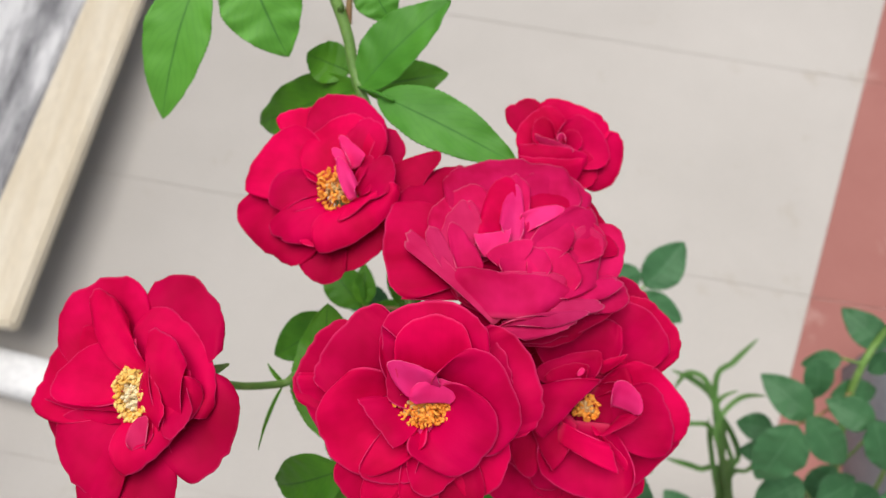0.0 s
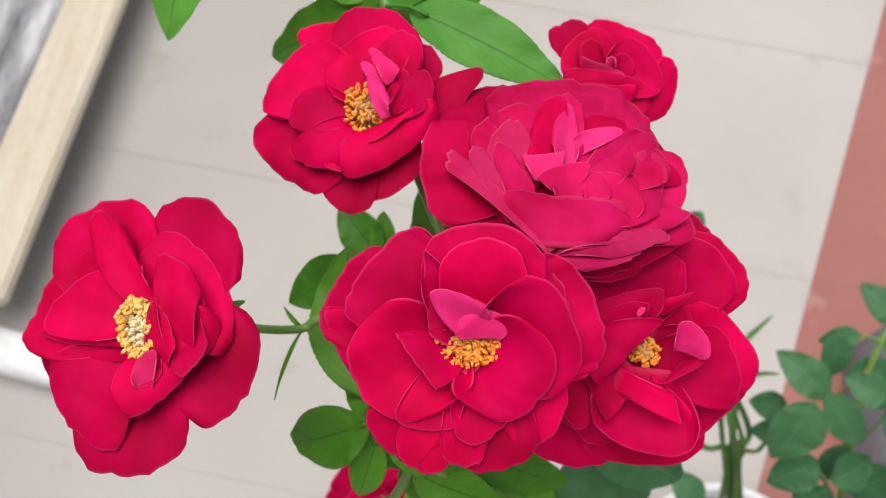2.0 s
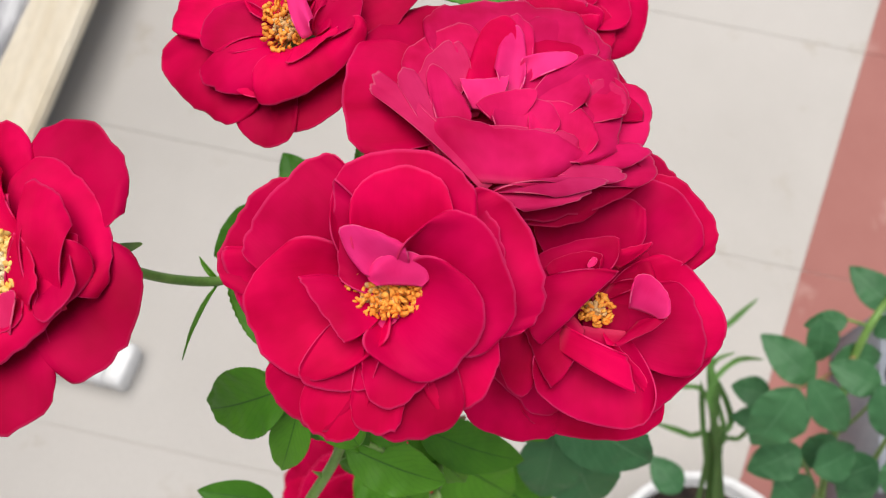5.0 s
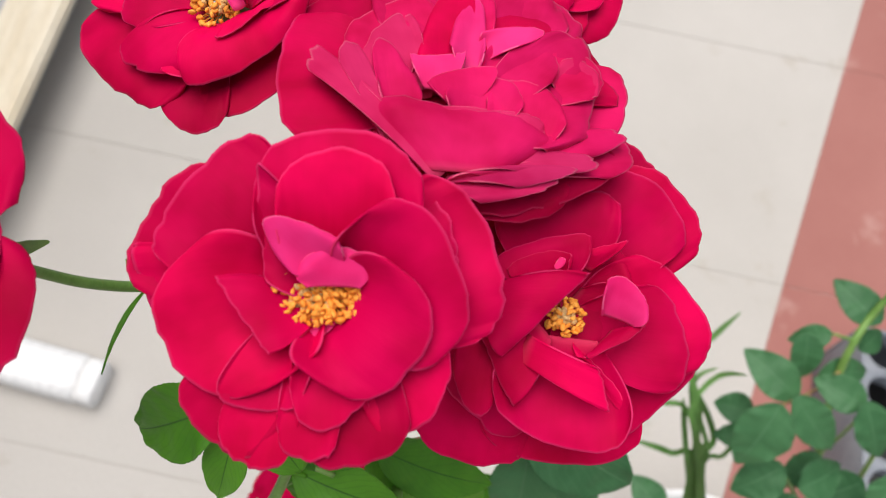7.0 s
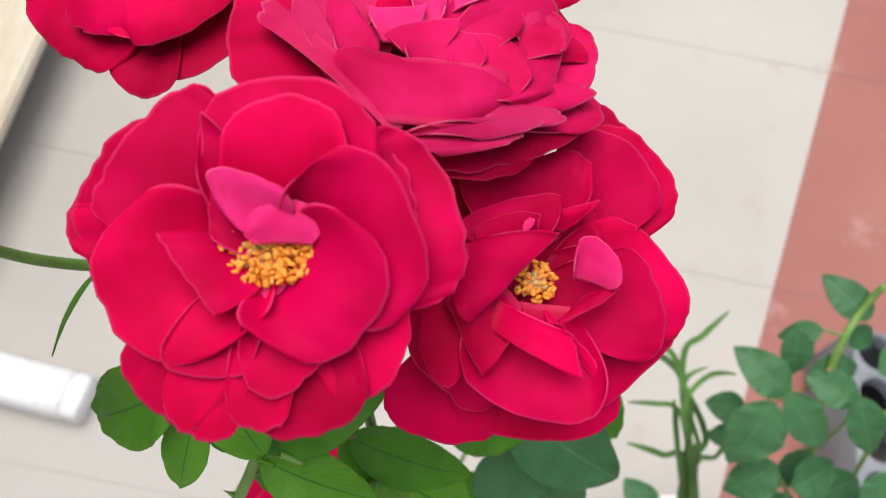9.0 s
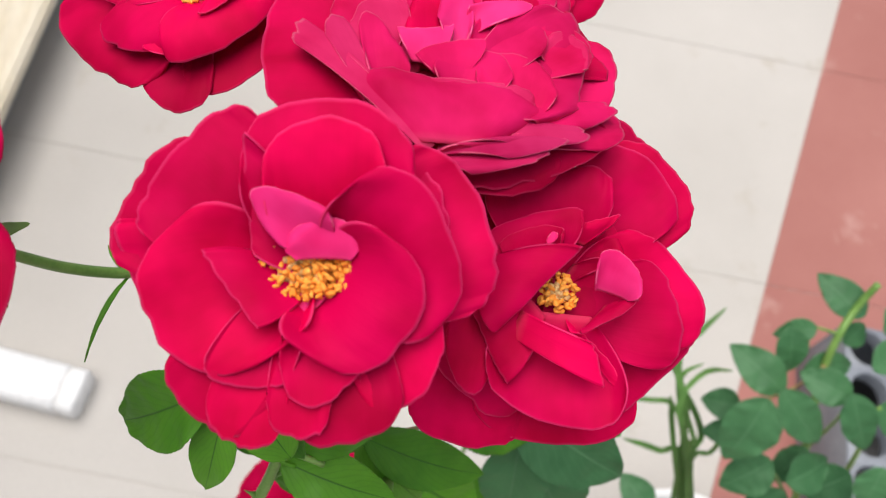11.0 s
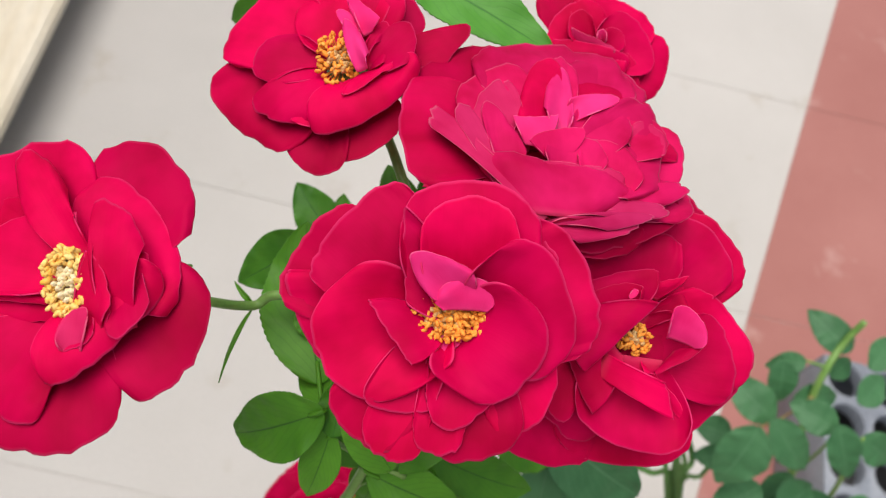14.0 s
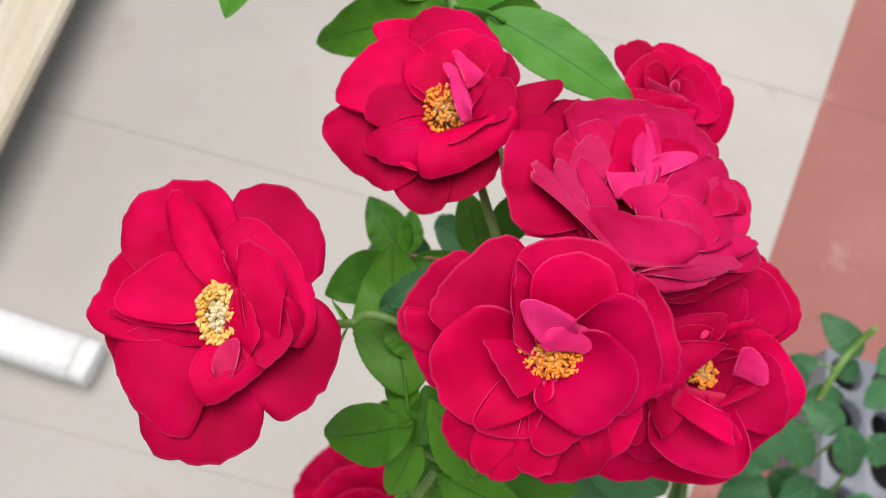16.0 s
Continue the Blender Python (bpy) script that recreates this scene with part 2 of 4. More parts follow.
def frame_of(base, tip, facing, twist):
    d = tip - base
    side = d.cross(facing)
    side = side.normalized() if side.length > 1e-9 else Vector((1, 0, 0))
    nrm = side.cross(d).normalized()
    if twist:
        turn = Matrix.Rotation(radians(twist), 3, d.normalized())
        side, nrm = turn @ side, turn @ nrm
    return d, side, nrm


def tube(bm, pts, radii, sides=8):
    rings = []
    for k, p in enumerate(pts):
        d = (pts[min(k + 1, len(pts) - 1)] - pts[max(k - 1, 0)]).normalized()
        a = d.orthogonal().normalized()
        c = d.cross(a)
        rings.append([bm.verts.new(p + (a * math.cos(6.2832 * i / sides) + c * math.sin(6.2832 * i / sides)) * radii[k]) for i in range(sides)])
    for r0, r1 in zip(rings, rings[1:]):
        best = min(range(sides), key=lambda s: (r1[s].co - r0[0].co).length)
        for i in range(sides):
            bm.faces.new((r0[i], r0[(i + 1) % sides], r1[(i + 1 + best) % sides], r1[(i + best) % sides]))
    bm.faces.new(rings[0]), bm.faces.new(rings[-1])


def spline(pts, steps=6):
    """A smooth line through pts (Catmull-Rom)."""
    q = [pts[0]] + list(pts) + [pts[-1]]
    out = []
    for a, b, c, d in zip(q, q[1:], q[2:], q[3:]):
        for i in range(steps):
            t = i / steps
            out.append(0.5 * (2 * b + (c - a) * t + (2 * a - 5 * b + 4 * c - d) * t * t + (3 * b - a - 3 * c + d) * t ** 3))
    return out + [pts[-1]]


def blob(bm, centre, size, turn=None, rings=5, sides=7, wob=0.15, rng=random):
    turn = turn or Matrix.Identity(3)
    rows = []
    for j in range(rings + 1):
        th = math.pi * j / rings
        row = []
        for i in range(sides):
            ph = 6.2832 * i / sides
            k = 1 + rng.uniform(-wob, wob)
            v = Vector((size[0] * math.sin(th) * math.cos(ph) * k, size[1] * math.sin(th) * math.sin(ph) * k, size[2] * math.cos(th)))
            row.append(bm.verts.new(centre + turn @ v))
        rows.append(row)
    for a, b in zip(rows, rows[1:]):
        for i in range(sides):
            bm.faces.new((a[i], a[(i + 1) % sides], b[(i + 1) % sides], b[i]))


# The blooms share one way of facing: x across, y up the spray, z out towards the open side, in millimetres.
FACE = Matrix(((0.98535, -0.14025, -0.09707, 0.03383), (0.07771, 0.87577, -0.47644, 0.12684), (0.15183, 0.46191, 0.87383, 1.29893), (0, 0, 0, 1)))
UP_SPRAY = FACE.to_3x3() @ Vector((0, 0, 1))


def at(x, y, z):
    return FACE @ Vector((x / 1000, y / 1000, z / 1000))


PETAL_RNG = random.Random(11)


def petal(bloom, base, left, tip, right, cup=0.10, arch=0.06, curl=0.10, full=0.8, neck=0.42, wave=1.0, look_of=None):
    """One petal (mm in the bloom's own frame) from its claw, with the two shoulders and the tip of its rim:
    cup lifts the sides, arch bows it, curl rolls the rim back, full squares the rim (over 1: pointed), wave frills it."""
    centre, rng = bloom["centre"], PETAL_RNG
    b, l, t, r = [at(*[c + q for c, q in zip(centre, p)]) for p in (base, left, tip, right)]
    mid, half = (l + r) / 2, (r - l) / 2
    axis = (t - b).normalized()
    long, w = (t - b).length, half.length
    nrm = axis.cross(half).normalized()
    if nrm.dot(UP_SPRAY) < 0:
        nrm = -nrm
    seed = rng.uniform(0, 90)
    notch, off = rng.uniform(0.0, 0.035) * wave, rng.uniform(-0.5, 0.5)
    crease, ruffle = rng.uniform(0.0, 0.05), rng.uniform(0.03, 0.06)

    def spot(u, v):
        a = u * math.pi / 2
        edge = mid + (t - mid) * max(0.0, math.cos(a)) ** full + half * math.sin(a)
        rough = 0.034 * noise.noise(Vector((u * 2.4 + seed, 3.1, 0))) + 0.022 * noise.noise(Vector((u * 7 + seed, 9.1, 0))) + 0.008 * noise.noise(Vector((u * 21 + seed, 2.1, 0)))
        rel = (edge - b) * (1 + wave * rough * max(0.0, 1 - u ** 8) - notch * math.exp(-(((u - off) / 0.09) ** 2)))
        ahead = rel.dot(axis)
        sideways = rel - axis * ahead
        k = neck + (1 - neck) * math.sin(math.pi / 2 * v)
        e = max(abs(u) * (0.35 + 0.65 * v), v)
        roll = max(0.0, (e - 0.74) / 0.26) ** 2
        lift = cup * w * 1.3 * u * u * v * (1 - 0.5 * v) + arch * long * 4 * v * (1 - v) - curl * w * 0.55 * roll
        lift += ruffle * w * 2 * (0.2 + v) * noise.noise(Vector((u * 1.6 + seed, v * 1.7, 5.0)))
        lift -= crease * w * math.exp(-((u / 0.22) ** 2)) * v * (1 - 0.6 * v) * 2
        lift += 0.06 * w * wave * max(0, v - 0.6) * 2.5 * noise.noise(Vector((u * 6 + seed, v * 3, 1.0)))
        return b + axis * (ahead * v) + sideways * k + nrm * lift

    bm = bmesh.new()
    sheet(bm, spot, 30, 15, 0.00035)
    return mesh_part("petal", bm, look_of or bloom_looks[bloom.name], bloom)


bloom_looks = {}


def new_bloom(bush, centre, size, look_of, label, lean=(0, 0, -1)):
    """The green cup that holds a bloom, at the back of its petals; the petals go under it."""
    bm = bmesh.new()
    back = at(*centre) + (FACE.to_3x3() @ Vector(lean)).normalized() * size * 0.020
    ax = (FACE.to_3x3() @ Vector(lean)).normalized()
    turn = ax.to_track_quat("Z", "Y").to_matrix()
    blob(bm, back, (size * 0.006, size * 0.006, size * 0.007), turn, 8, 10, 0.03, random.Random(3))
    for k in range(5):
        a = 6.2832 * k / 5
        out = turn @ Vector((math.cos(a), math.sin(a), 0.35))
        tip = back + out * size * 0.017
        d, side, nrm = frame_of(back, tip, ax, 0)
        sheet(bm, lambda u, v: back + d * v + side * (u * 0.0028 * size * (1 - v) ** 0.6 * (0.5 + v)) + nrm * 0.004 * size * v * v, 4, 6, 0.0004)
    ob = mesh_part("bloom", bm, STEM, bush, label)
    ob["centre"] = centre
    bloom_looks[ob.name] = look_of
    return ob


def stamens(bloom, where, spread, count, seed, anther=None, pistil=None, squash=(1, 1), bare=0.35):
    """Anthers on threads round a pale boss."""
    rng = random.Random(seed)
    c = [p + q for p, q in zip(bloom["centre"], where)]
    bm = bmesh.new()
    for k in range(count):
        a, r = rng.uniform(0, 6.2832), spread * math.sqrt(rng.uniform(bare ** 2, 1))
        x, y, z = math.cos(a) * r * squash[0], math.sin(a) * r * squash[1], rng.uniform(0.5, 3.2)
        head = at(c[0] + x, c[1] + y, c[2] + z)
        tube(bm, [at(c[0] + x * 0.45, c[1] + y * 0.45, c[2] - 2), head], [0.00018, 0.00013], 4)
        turn = Euler((rng.uniform(0, 6), rng.uniform(0, 6), rng.uniform(0, 6))).to_matrix()
        s = rng.uniform(0.75, 1.2)
        blob(bm, head, (0.0007 * s, 0.0005 * s, 0.0010 * s), turn, 4, 6, 0.2, rng)
    tagged(mesh_part("stamen_mass", bm, anther or ANTHER, bloom, "small orange anthers on thin threads"), kind="stuff")
    bm = bmesh.new()
    for k in range(70):
        a, r = rng.uniform(0, 6.2832), spread * 0.5 * math.sqrt(rng.random())
        blob(bm, at(c[0] + math.cos(a) * r * squash[0], c[1] + math.sin(a) * r * squash[1], c[2] + rng.uniform(0.6, 2.2)), (0.0007, 0.0007, 0.0010), FACE.to_3x3(), 4, 6, 0.2, rng)
    mesh_part("pistil", bm, pistil or PISTIL, bloom, "pale bumpy boss in the middle")


LEAF_RNG = random.Random(5)


def leaf(plant, base, tip, width, look_of, fold=0.25, droop=0.06, twist=0.0, teeth=0.06, facing=None, stalk=None, blunt=0.0):
    """One toothed leaflet from its stalk to its tip, folded along the midrib."""
    rng = LEAF_RNG
    b, t = Vector(base), Vector(tip)
    d, side, nrm = frame_of(b, t, facing or UP_SPRAY, twist)
    w, long = width / 2000, d.length
    seed, bend = rng.uniform(0, 50), rng.uniform(-0.05, 0.05)

    def spot(u, v):
        k = math.sin(math.pi * min(1, v ** (0.80 - 0.1 * blunt))) ** (0.78 - 0.2 * blunt) if 0 < v < 1 else 0.0
        saw = 1 + teeth * (((v * 25) % 1.0) - 0.5) * (abs(u) > 0.99)
        x = u * w * k * saw
        z = fold * abs(x) - droop * long * 4 * (v - 0.35) ** 2 * 1.2
        z += 0.05 * w * noise.noise(Vector((u * 2 + seed, v * 6, 0))) * (0.3 + abs(u)) * 2
        z -= 0.018 * w * math.sin(v * 40 - abs(u) * 6) * abs(u)
        return b + d * v + side * (x + bend * long * v * (1 - v) * 2) + nrm * z

    bm = bmesh.new()
    sheet(bm, spot, 10, 51, 0.00035)
    if stalk is not None:
        tube(bm, spline([Vector(stalk), b, b + d * 0.12], 4), [0.0007] * 9, 6)
    return mesh_part("leaf", bm, look_of, plant)


def stem(plant, pts, r0, r1, look_of, name="stem", thorns=0, seed=1):
    line = spline([Vector(p) for p in pts], 8)
    n = len(line)
    bm = bmesh.new()
    tube(bm, line, [r0 + (r1 - r0) * k / (n - 1) for k in range(n)], 10)
    rng = random.Random(seed)
    for k in range(thorns):
        i = rng.randrange(2, n - 2)
        d = (line[i + 1] - line[i]).normalized()
        out = (Matrix.Rotation(rng.uniform(0, 6.28), 3, d) @ d.orthogonal()).normalized()
        r = r0 + (r1 - r0) * i / (n - 1)
        tube(bm, [line[i] + out * r * 0.7, line[i] + out * r * 1.8 - d * r * 0.3, line[i] + out * r * 3.0 - d * r * 0.9], [r * 0.7, r * 0.3, r * 0.04], 6)
    return mesh_part(name, bm, look_of, plant)


# ---- ground and paving ----
def box_bm(x0, x1, y0, y1, z0, z1, bevel=0.0, seg=2):
    bm = bmesh.new()
    bmesh.ops.create_cube(bm, size=1)
    for v in bm.verts:
        v.co = Vector(((x0 + x1) / 2 + v.co.x * (x1 - x0), (y0 + y1) / 2 + v.co.y * (y1 - y0), (z0 + z1) / 2 + v.co.z * (z1 - z0)))
    if bevel:
        bmesh.ops.bevel(bm, geom=bm.edges[:], offset=bevel, segments=seg, affect="EDGES", profile=0.6)
    return bm


bm = bmesh.new()
bmesh.ops.create_grid(bm, x_segments=40, y_segments=40, size=400)
ground = tagged(mesh_part("ground", bm, EARTH), "bare grey-brown ground round the paving", "ground", kind="structure")
ground.location.z = -0.06
paving = tagged(new("floor"), "cream paving slabs with a dull red border band", "floor", kind="structure")
ALONG, ACROSS = Vector((0.3636, 0.9316, 0)), Vector((0.985, -0.132, 0))
CORNER, PITCH = Vector((0.815, 0.778, 0)), 0.63


def slab(a, b_, j, material, name):
    """A slab between distances a and b_ across, in the row j along, with worn edges."""
    g = 0.0006
    bm = bmesh.new()
    quad = [(a + g, j * PITCH + g), (b_ - g, j * PITCH + g), (b_ - g, (j + 1) * PITCH - g), (a + g, (j + 1) * PITCH - g)]
    vs = [CORNER + ACROSS * s + ALONG * q for s, q in quad]
    lo = [bm.verts.new(v + Vector((0, 0, -0.05))) for v in vs]
    hi = [bm.verts.new(v) for v in vs]
    bm.faces.new(hi), bm.faces.new(lo[::-1])
    for i in range(4):
        bm.faces.new((lo[i], lo[(i + 1) % 4], hi[(i + 1) % 4], hi[i]))
    bmesh.ops.bevel(bm, geom=bm.edges[:], offset=0.0006, segments=2, affect="EDGES")
    ob = mesh_part(name, bm, material, paving)
    for p in ob.data.polygons:
        p.use_smooth = False


bed = bmesh.new()
for s_, q_ in ((-3.1, -4), (2.2, -4), (2.2, 6), (-3.1, 6)):
    bed.verts.new(CORNER + ACROSS * s_ + ALONG * (q_ * PITCH) + Vector((0, 0, -0.0015)))
bed.verts.ensure_lookup_table()
bed.faces.new(bed.verts[:])
mesh_part("mortar_bed", bed, MORTAR, paving, "dull grey mortar under the joints")
for row in range(-4, 6):
    slab(-3.1, 0.0, row, SLAB, "slab")
    slab(0.0, 0.62, row, SLAB_RED, "slab")
    slab(0.62, 2.2, row, SLAB, "slab")

# ---- stone bench and a loose post ----
bench = thing("stone_bench", (-1.2, 1.3, 0.0), "low bench with grey streaked stone top and cream edge", "bench")
TH, EDGE0, EDGE1 = 0.14, Vector((-0.719, 0.563, 0)), Vector((-0.609, 2.20, 0))
_d = (EDGE1 - EDGE0).normalized()
_left = Vector((-_d.y, _d.x, 0))


def plank(a, b, c, d, z0, z1, bevel, material, name, parent, label=""):
    bm = bmesh.new()
    lo = [bm.verts.new(Vector((p.x, p.y, z0))) for p in (a, b, c, d)]
    hi = [bm.verts.new(Vector((p.x, p.y, z1))) for p in (a, b, c, d)]
    bm.faces.new(hi), bm.faces.new(lo[::-1])
    for i in range(4):
        bm.faces.new((lo[i], lo[(i + 1) % 4], hi[(i + 1) % 4], hi[i]))
    bmesh.ops.bevel(bm, geom=bm.edges[:], offset=bevel, segments=3, affect="EDGES")
    ob = mesh_part(name, bm, material, parent, label)
    for p in ob.data.polygons:
        p.use_smooth = False
    return ob


_w, _o, _in = 0.118, 1.3, 0.06
plank(EDGE0, EDGE1, EDGE1 + _left * _w, EDGE0 + _left * _w, TH - 0.035, TH, 0.006, WOOD, "edge_board", bench, "cream painted edge")
plank(EDGE0 + _left * (_w + 0.001), EDGE1 + _left * (_w + 0.001), EDGE1 + _left * _o, EDGE0 + _left * _o, TH - 0.035, TH - 0.004, 0.004, MARBLE, "bench_top", bench, "grey and white streaked top")
plank(EDGE0 + _left * _in + _d * 0.1, EDGE1 + _left * _in, EDGE1 + _left * _o, EDGE0 + _left * _o + _d * 0.1, 0.0, TH - 0.036, 0.004, RENDER_COAT, "base", bench, "pale rendered base set back under the top")


# unseen wall added behind the bench, blocks sky so the paving there darkens
_w0, _w1 = EDGE0 - _d * 1.6 + _left * (_o + 0.003), EDGE1 + _d * 1.2 + _left * (_o + 0.003)
shade_wall = tagged(thing("shade_wall_west", (_w0 + _w1) / 2, "plain pale rendered wall, unseen, added behind the stone bench to shade the paving", "wall"), kind="structure")
plank(_w0, _w1, _w1 + _left * 0.2, _w0 + _left * 0.2, -0.06, 3.4, 0.004, RENDER_COAT, "wall_face", shade_wall)


def loose_post(a, b, wide, high):
    """A white plastic post with rounded corners and a capped, grooved end, lying on the paving."""
    ob = thing("plastic_post", (a + b) / 2, "white plastic post lying on the paving beside the bench", "post")
    d = (b - a).normalized()
    side = Vector((-d.y, d.x, 0))
    long = (b - a).length

    def length(s0, s1, k, name):
        bm = bmesh.new()
        rows = []
        for s, g in ((s0, 0.90), (s0 + 0.004, 1.0), (s1 - 0.004, 1.0), (s1, 0.90)):
            ring = []
            for i in range(24):
                t = 6.2832 * i / 24
                x, y = math.cos(t), math.sin(t)
                n = (abs(x) ** 5 + abs(y) ** 5) ** 0.2
                ring.append(bm.verts.new(a + d * s + side * (x / n * wide / 2 * g * k) + Vector((0, 0, high / 2 + y / n * high / 2 * (g if y > 0 else 1.0)))))
            rows.append(ring)
        for r0, r1 in zip(rows, rows[1:]):
            for i in range(24):
                bm.faces.new((r0[i], r0[(i + 1) % 24], r1[(i + 1) % 24], r1[i]))
        bm.faces.new(rows[0]), bm.faces.new(rows[-1][::-1])
        mesh_part(name, bm, WHITE, ob)

    length(0.0, long - 0.034, 1.0, "shaft")
    length(long - 0.033, long, 0.97, "end_cap")
    return ob


loose_post(Vector((-1.05, 0.565, 0.0)), Vector((-0.452, 0.450, 0.0)), 0.082, 0.055)

# ---- perforated crate ----
def crate(place, turn, wide, deep, high, nx, ny):
    """A grey plastic crate turned over, its top pierced by rows of round holes."""
    ob = thing("plastic_crate", place, "grey plastic crate with round holes standing on the paving", "crate")
    m = Matrix.Translation(place) @ Matrix.Rotation(radians(turn), 4, "Z")
    bm = bmesh.new()
    cw, cd, n = wide / nx, deep / ny, 20
    r = min(cw, cd) * 0.40
    for ix in range(nx):
        for iy in range(ny):
            c = Vector((-wide / 2 + cw * (ix + 0.5), -deep / 2 + cd * (iy + 0.5), high))
            rows = []
            for rad, z in ((None, 0), (r * 1.12, 0), (r * 1.06, 0.003), (r, 0.0), (r, -0.03)):
                ring = []
                for i in range(n):
                    a = 6.2832 * (i + 0.5) / n
                    x, y = math.cos(a), math.sin(a)
                    if rad is None:
                        k = 1 / max(abs(x), abs(y))
                        v = Vector((x * k * cw / 2, y * k * cd / 2, 0))
                    else:
                        v = Vector((x * rad, y * rad, z))
                    ring.append(bm.verts.new(m @ (c + v)))
                rows.append(ring)
            for a, b in zip(rows, rows[1:]):
                for i in range(n):
                    bm.faces.new((a[i], a[(i + 1) % n], b[(i + 1) % n], b[i]))
    bmesh.ops.remove_doubles(bm, verts=bm.verts, dist=1e-4)
    mesh_part("pierced_top", bm, GREY, ob)
    for sx, sy, w, d in ((0, -1, wide, 0.008), (0, 1, wide, 0.008), (-1, 0, 0.008, deep - 0.016), (1, 0, 0.008, deep - 0.016)):
        cx, cy = sx * (wide / 2 - 0.004), sy * (deep / 2 - 0.004)
        bm = box_bm(cx - w / 2, cx + w / 2, cy - d / 2, cy + d / 2, 0, high - 0.003, 0.002)
        bmesh.ops.transform(bm, matrix=m, verts=bm.verts)
        mesh_part("side_panel", bm, GREY, ob)
    # black plate added low inside so the holes look as dark as shade
    bm = box_bm(-wide / 2 + 0.01, wide / 2 - 0.01, -deep / 2 + 0.01, deep / 2 - 0.01, 0, 0.012)
    bmesh.ops.transform(bm, matrix=m, verts=bm.verts)
    mesh_part("base", bm, BLACK, ob, "black plate that stands for the shade inside the crate")
    return ob


crate(Vector((1.02, 0.43, 0.0)), -10, 0.40, 0.32, 0.18, 5, 4)


# ---- the rose bush ----
bush = thing("rose_bush", (0.060, 0.101, 0.0), "tall rose bush with deep crimson open blooms and toothed green leaves", "rose bush")

broad_bloom = new_bloom(bush, (-5.0, -20.2, 10.0), 1.00, PETAL, "wide open crimson rose with orange stamens", (0, 0, -1))
petal(broad_bloom, (-3.5, 1.1, -8.7), (-37.1, 3.0, -4.0), (-33.1, 18.4, -4.0), (-20.5, 24.8, -4.0), look_of=PETAL_SHADED)
petal(broad_bloom, (-3.5, -0.0, -8.7), (-35.0, 11.1, -4.0), (-35.1, 1.4, -4.0), (-26.9, -10.2, -4.0))
petal(broad_bloom, (2.2, -0.3, -6.7), (17.0, 20.0, -2.0), (31.1, 9.0, -2.0), (27.7, -10.2, -2.0), full=0.7, wave=1.6)
petal(broad_bloom, (3.4, -0.3, -5.7), (13.7, 18.5, -1.0), (21.6, 16.0, -1.0), (24.7, 4.0, -1.0))
petal(broad_bloom, (-2.7, 1.2, -3.3), (-28.2, 7.4, 2.5), (-23.5, 21.8, 2.5), (-8.6, 28.8, 2.5), full=0.7)
petal(broad_bloom, (0.9, 0.0, -4.2), (-10.2, 18.5, 5.5), (5.6, 29.3, 5.5), (19.7, 15.3, 5.5), full=0.7)
petal(broad_bloom, (2.4, -4.5, -3.3), (-4.2, -24.3, 2.4), (2.8, -31.7, 2.4), (15.2, -23.8, 2.4), full=0.7, look_of=PETAL_SHADED)
petal(broad_bloom, (-2.8, -2.0, -3.2), (-25.1, -13.2, 2.6), (-22.9, -24.7, 2.6), (-11.7, -27.0, 2.6), full=0.7, look_of=PETAL_SHADED)
petal(broad_bloom, (-2.9, -4.1, -2.8), (-19.6, -21.8, 3.2), (-13.3, -30.8, 3.2), (-6.1, -24.1, 3.2), full=0.7)
petal(broad_bloom, (-0.7, -4.2, -2.4), (-8.5, -21.2, 3.8), (-4.1, -30.0, 3.8), (2.9, -22.3, 3.8))
petal(broad_bloom, (3.5, -2.4, -3.6), (7.6, -18.7, 2.0), (16.2, -25.1, 2.0), (22.6, -9.5, 2.0), full=0.6)
petal(broad_bloom, (-2.7, -3.0, -3.6), (-18.8, -14.3, 4.6), (-12.6, -19.9, 4.6), (-3.4, -16.7, 4.6), full=0.6)
petal(broad_bloom, (-0.5, -3.1, -3.2), (-5.2, -12.9, 5.2), (-1.4, -23.7, 5.2), (9.6, -15.8, 5.2), full=1.3)
petal(broad_bloom, (1.9, 1.0, -2.2), (-9.0, 3.2, 5.0), (-9.6, 13.9, 5.0), (-8.9, 24.1, 7.0))
petal(broad_bloom, (2.0, 1.0, -1.7), (-5.8, 14.7, 7.6), (4.4, 25.6, 7.6), (15.2, 15.1, 7.6), full=0.65)
petal(broad_bloom, (5.0, 1.0, -0.6), (8.3, 12.5, 10.4), (24.0, 7.6, 8.0), (20.0, -13.2, 5.0), full=0.5, arch=0.1, cup=0.04)
petal(broad_bloom, (-2.5, 0.1, -3.4), (-19.3, 12.1, 5.0), (-26.7, -11.1, 5.0), (-1.5, -10.6, 5.0), full=0.55)
petal(broad_bloom, (1.8, -2.1, -2.6), (13.1, 6.3, 9.5), (16.7, -12.4, 8.0), (-2.0, -13.0, 8.0), full=0.55, arch=0.13, curl=0.2)
petal(broad_bloom, (-1.1, -2.1, -2.5), (-17.2, 4.5, 8.0), (-13.0, -2.4, 8.0), (-8.6, -9.3, 8.0), full=1.2, neck=0.2, arch=0.08)
petal(broad_bloom, (3.5, 4.1, 4.5), (-5.0, 6.0, 6.5), (-7.3, 14.4, 8.5), (4.7, 10.1, 8.5), full=1.7, cup=0.15, neck=0.5, look_of=PETAL_PINK)
petal(broad_bloom, (3.3, 1.7, 5.0), (-3.1, 3.6, 7.3), (4.0, 8.6, 7.5), (9.8, 3.8, 6.8), full=0.9, cup=-0.25, arch=0.08, neck=0.7, look_of=PETAL_PINK)
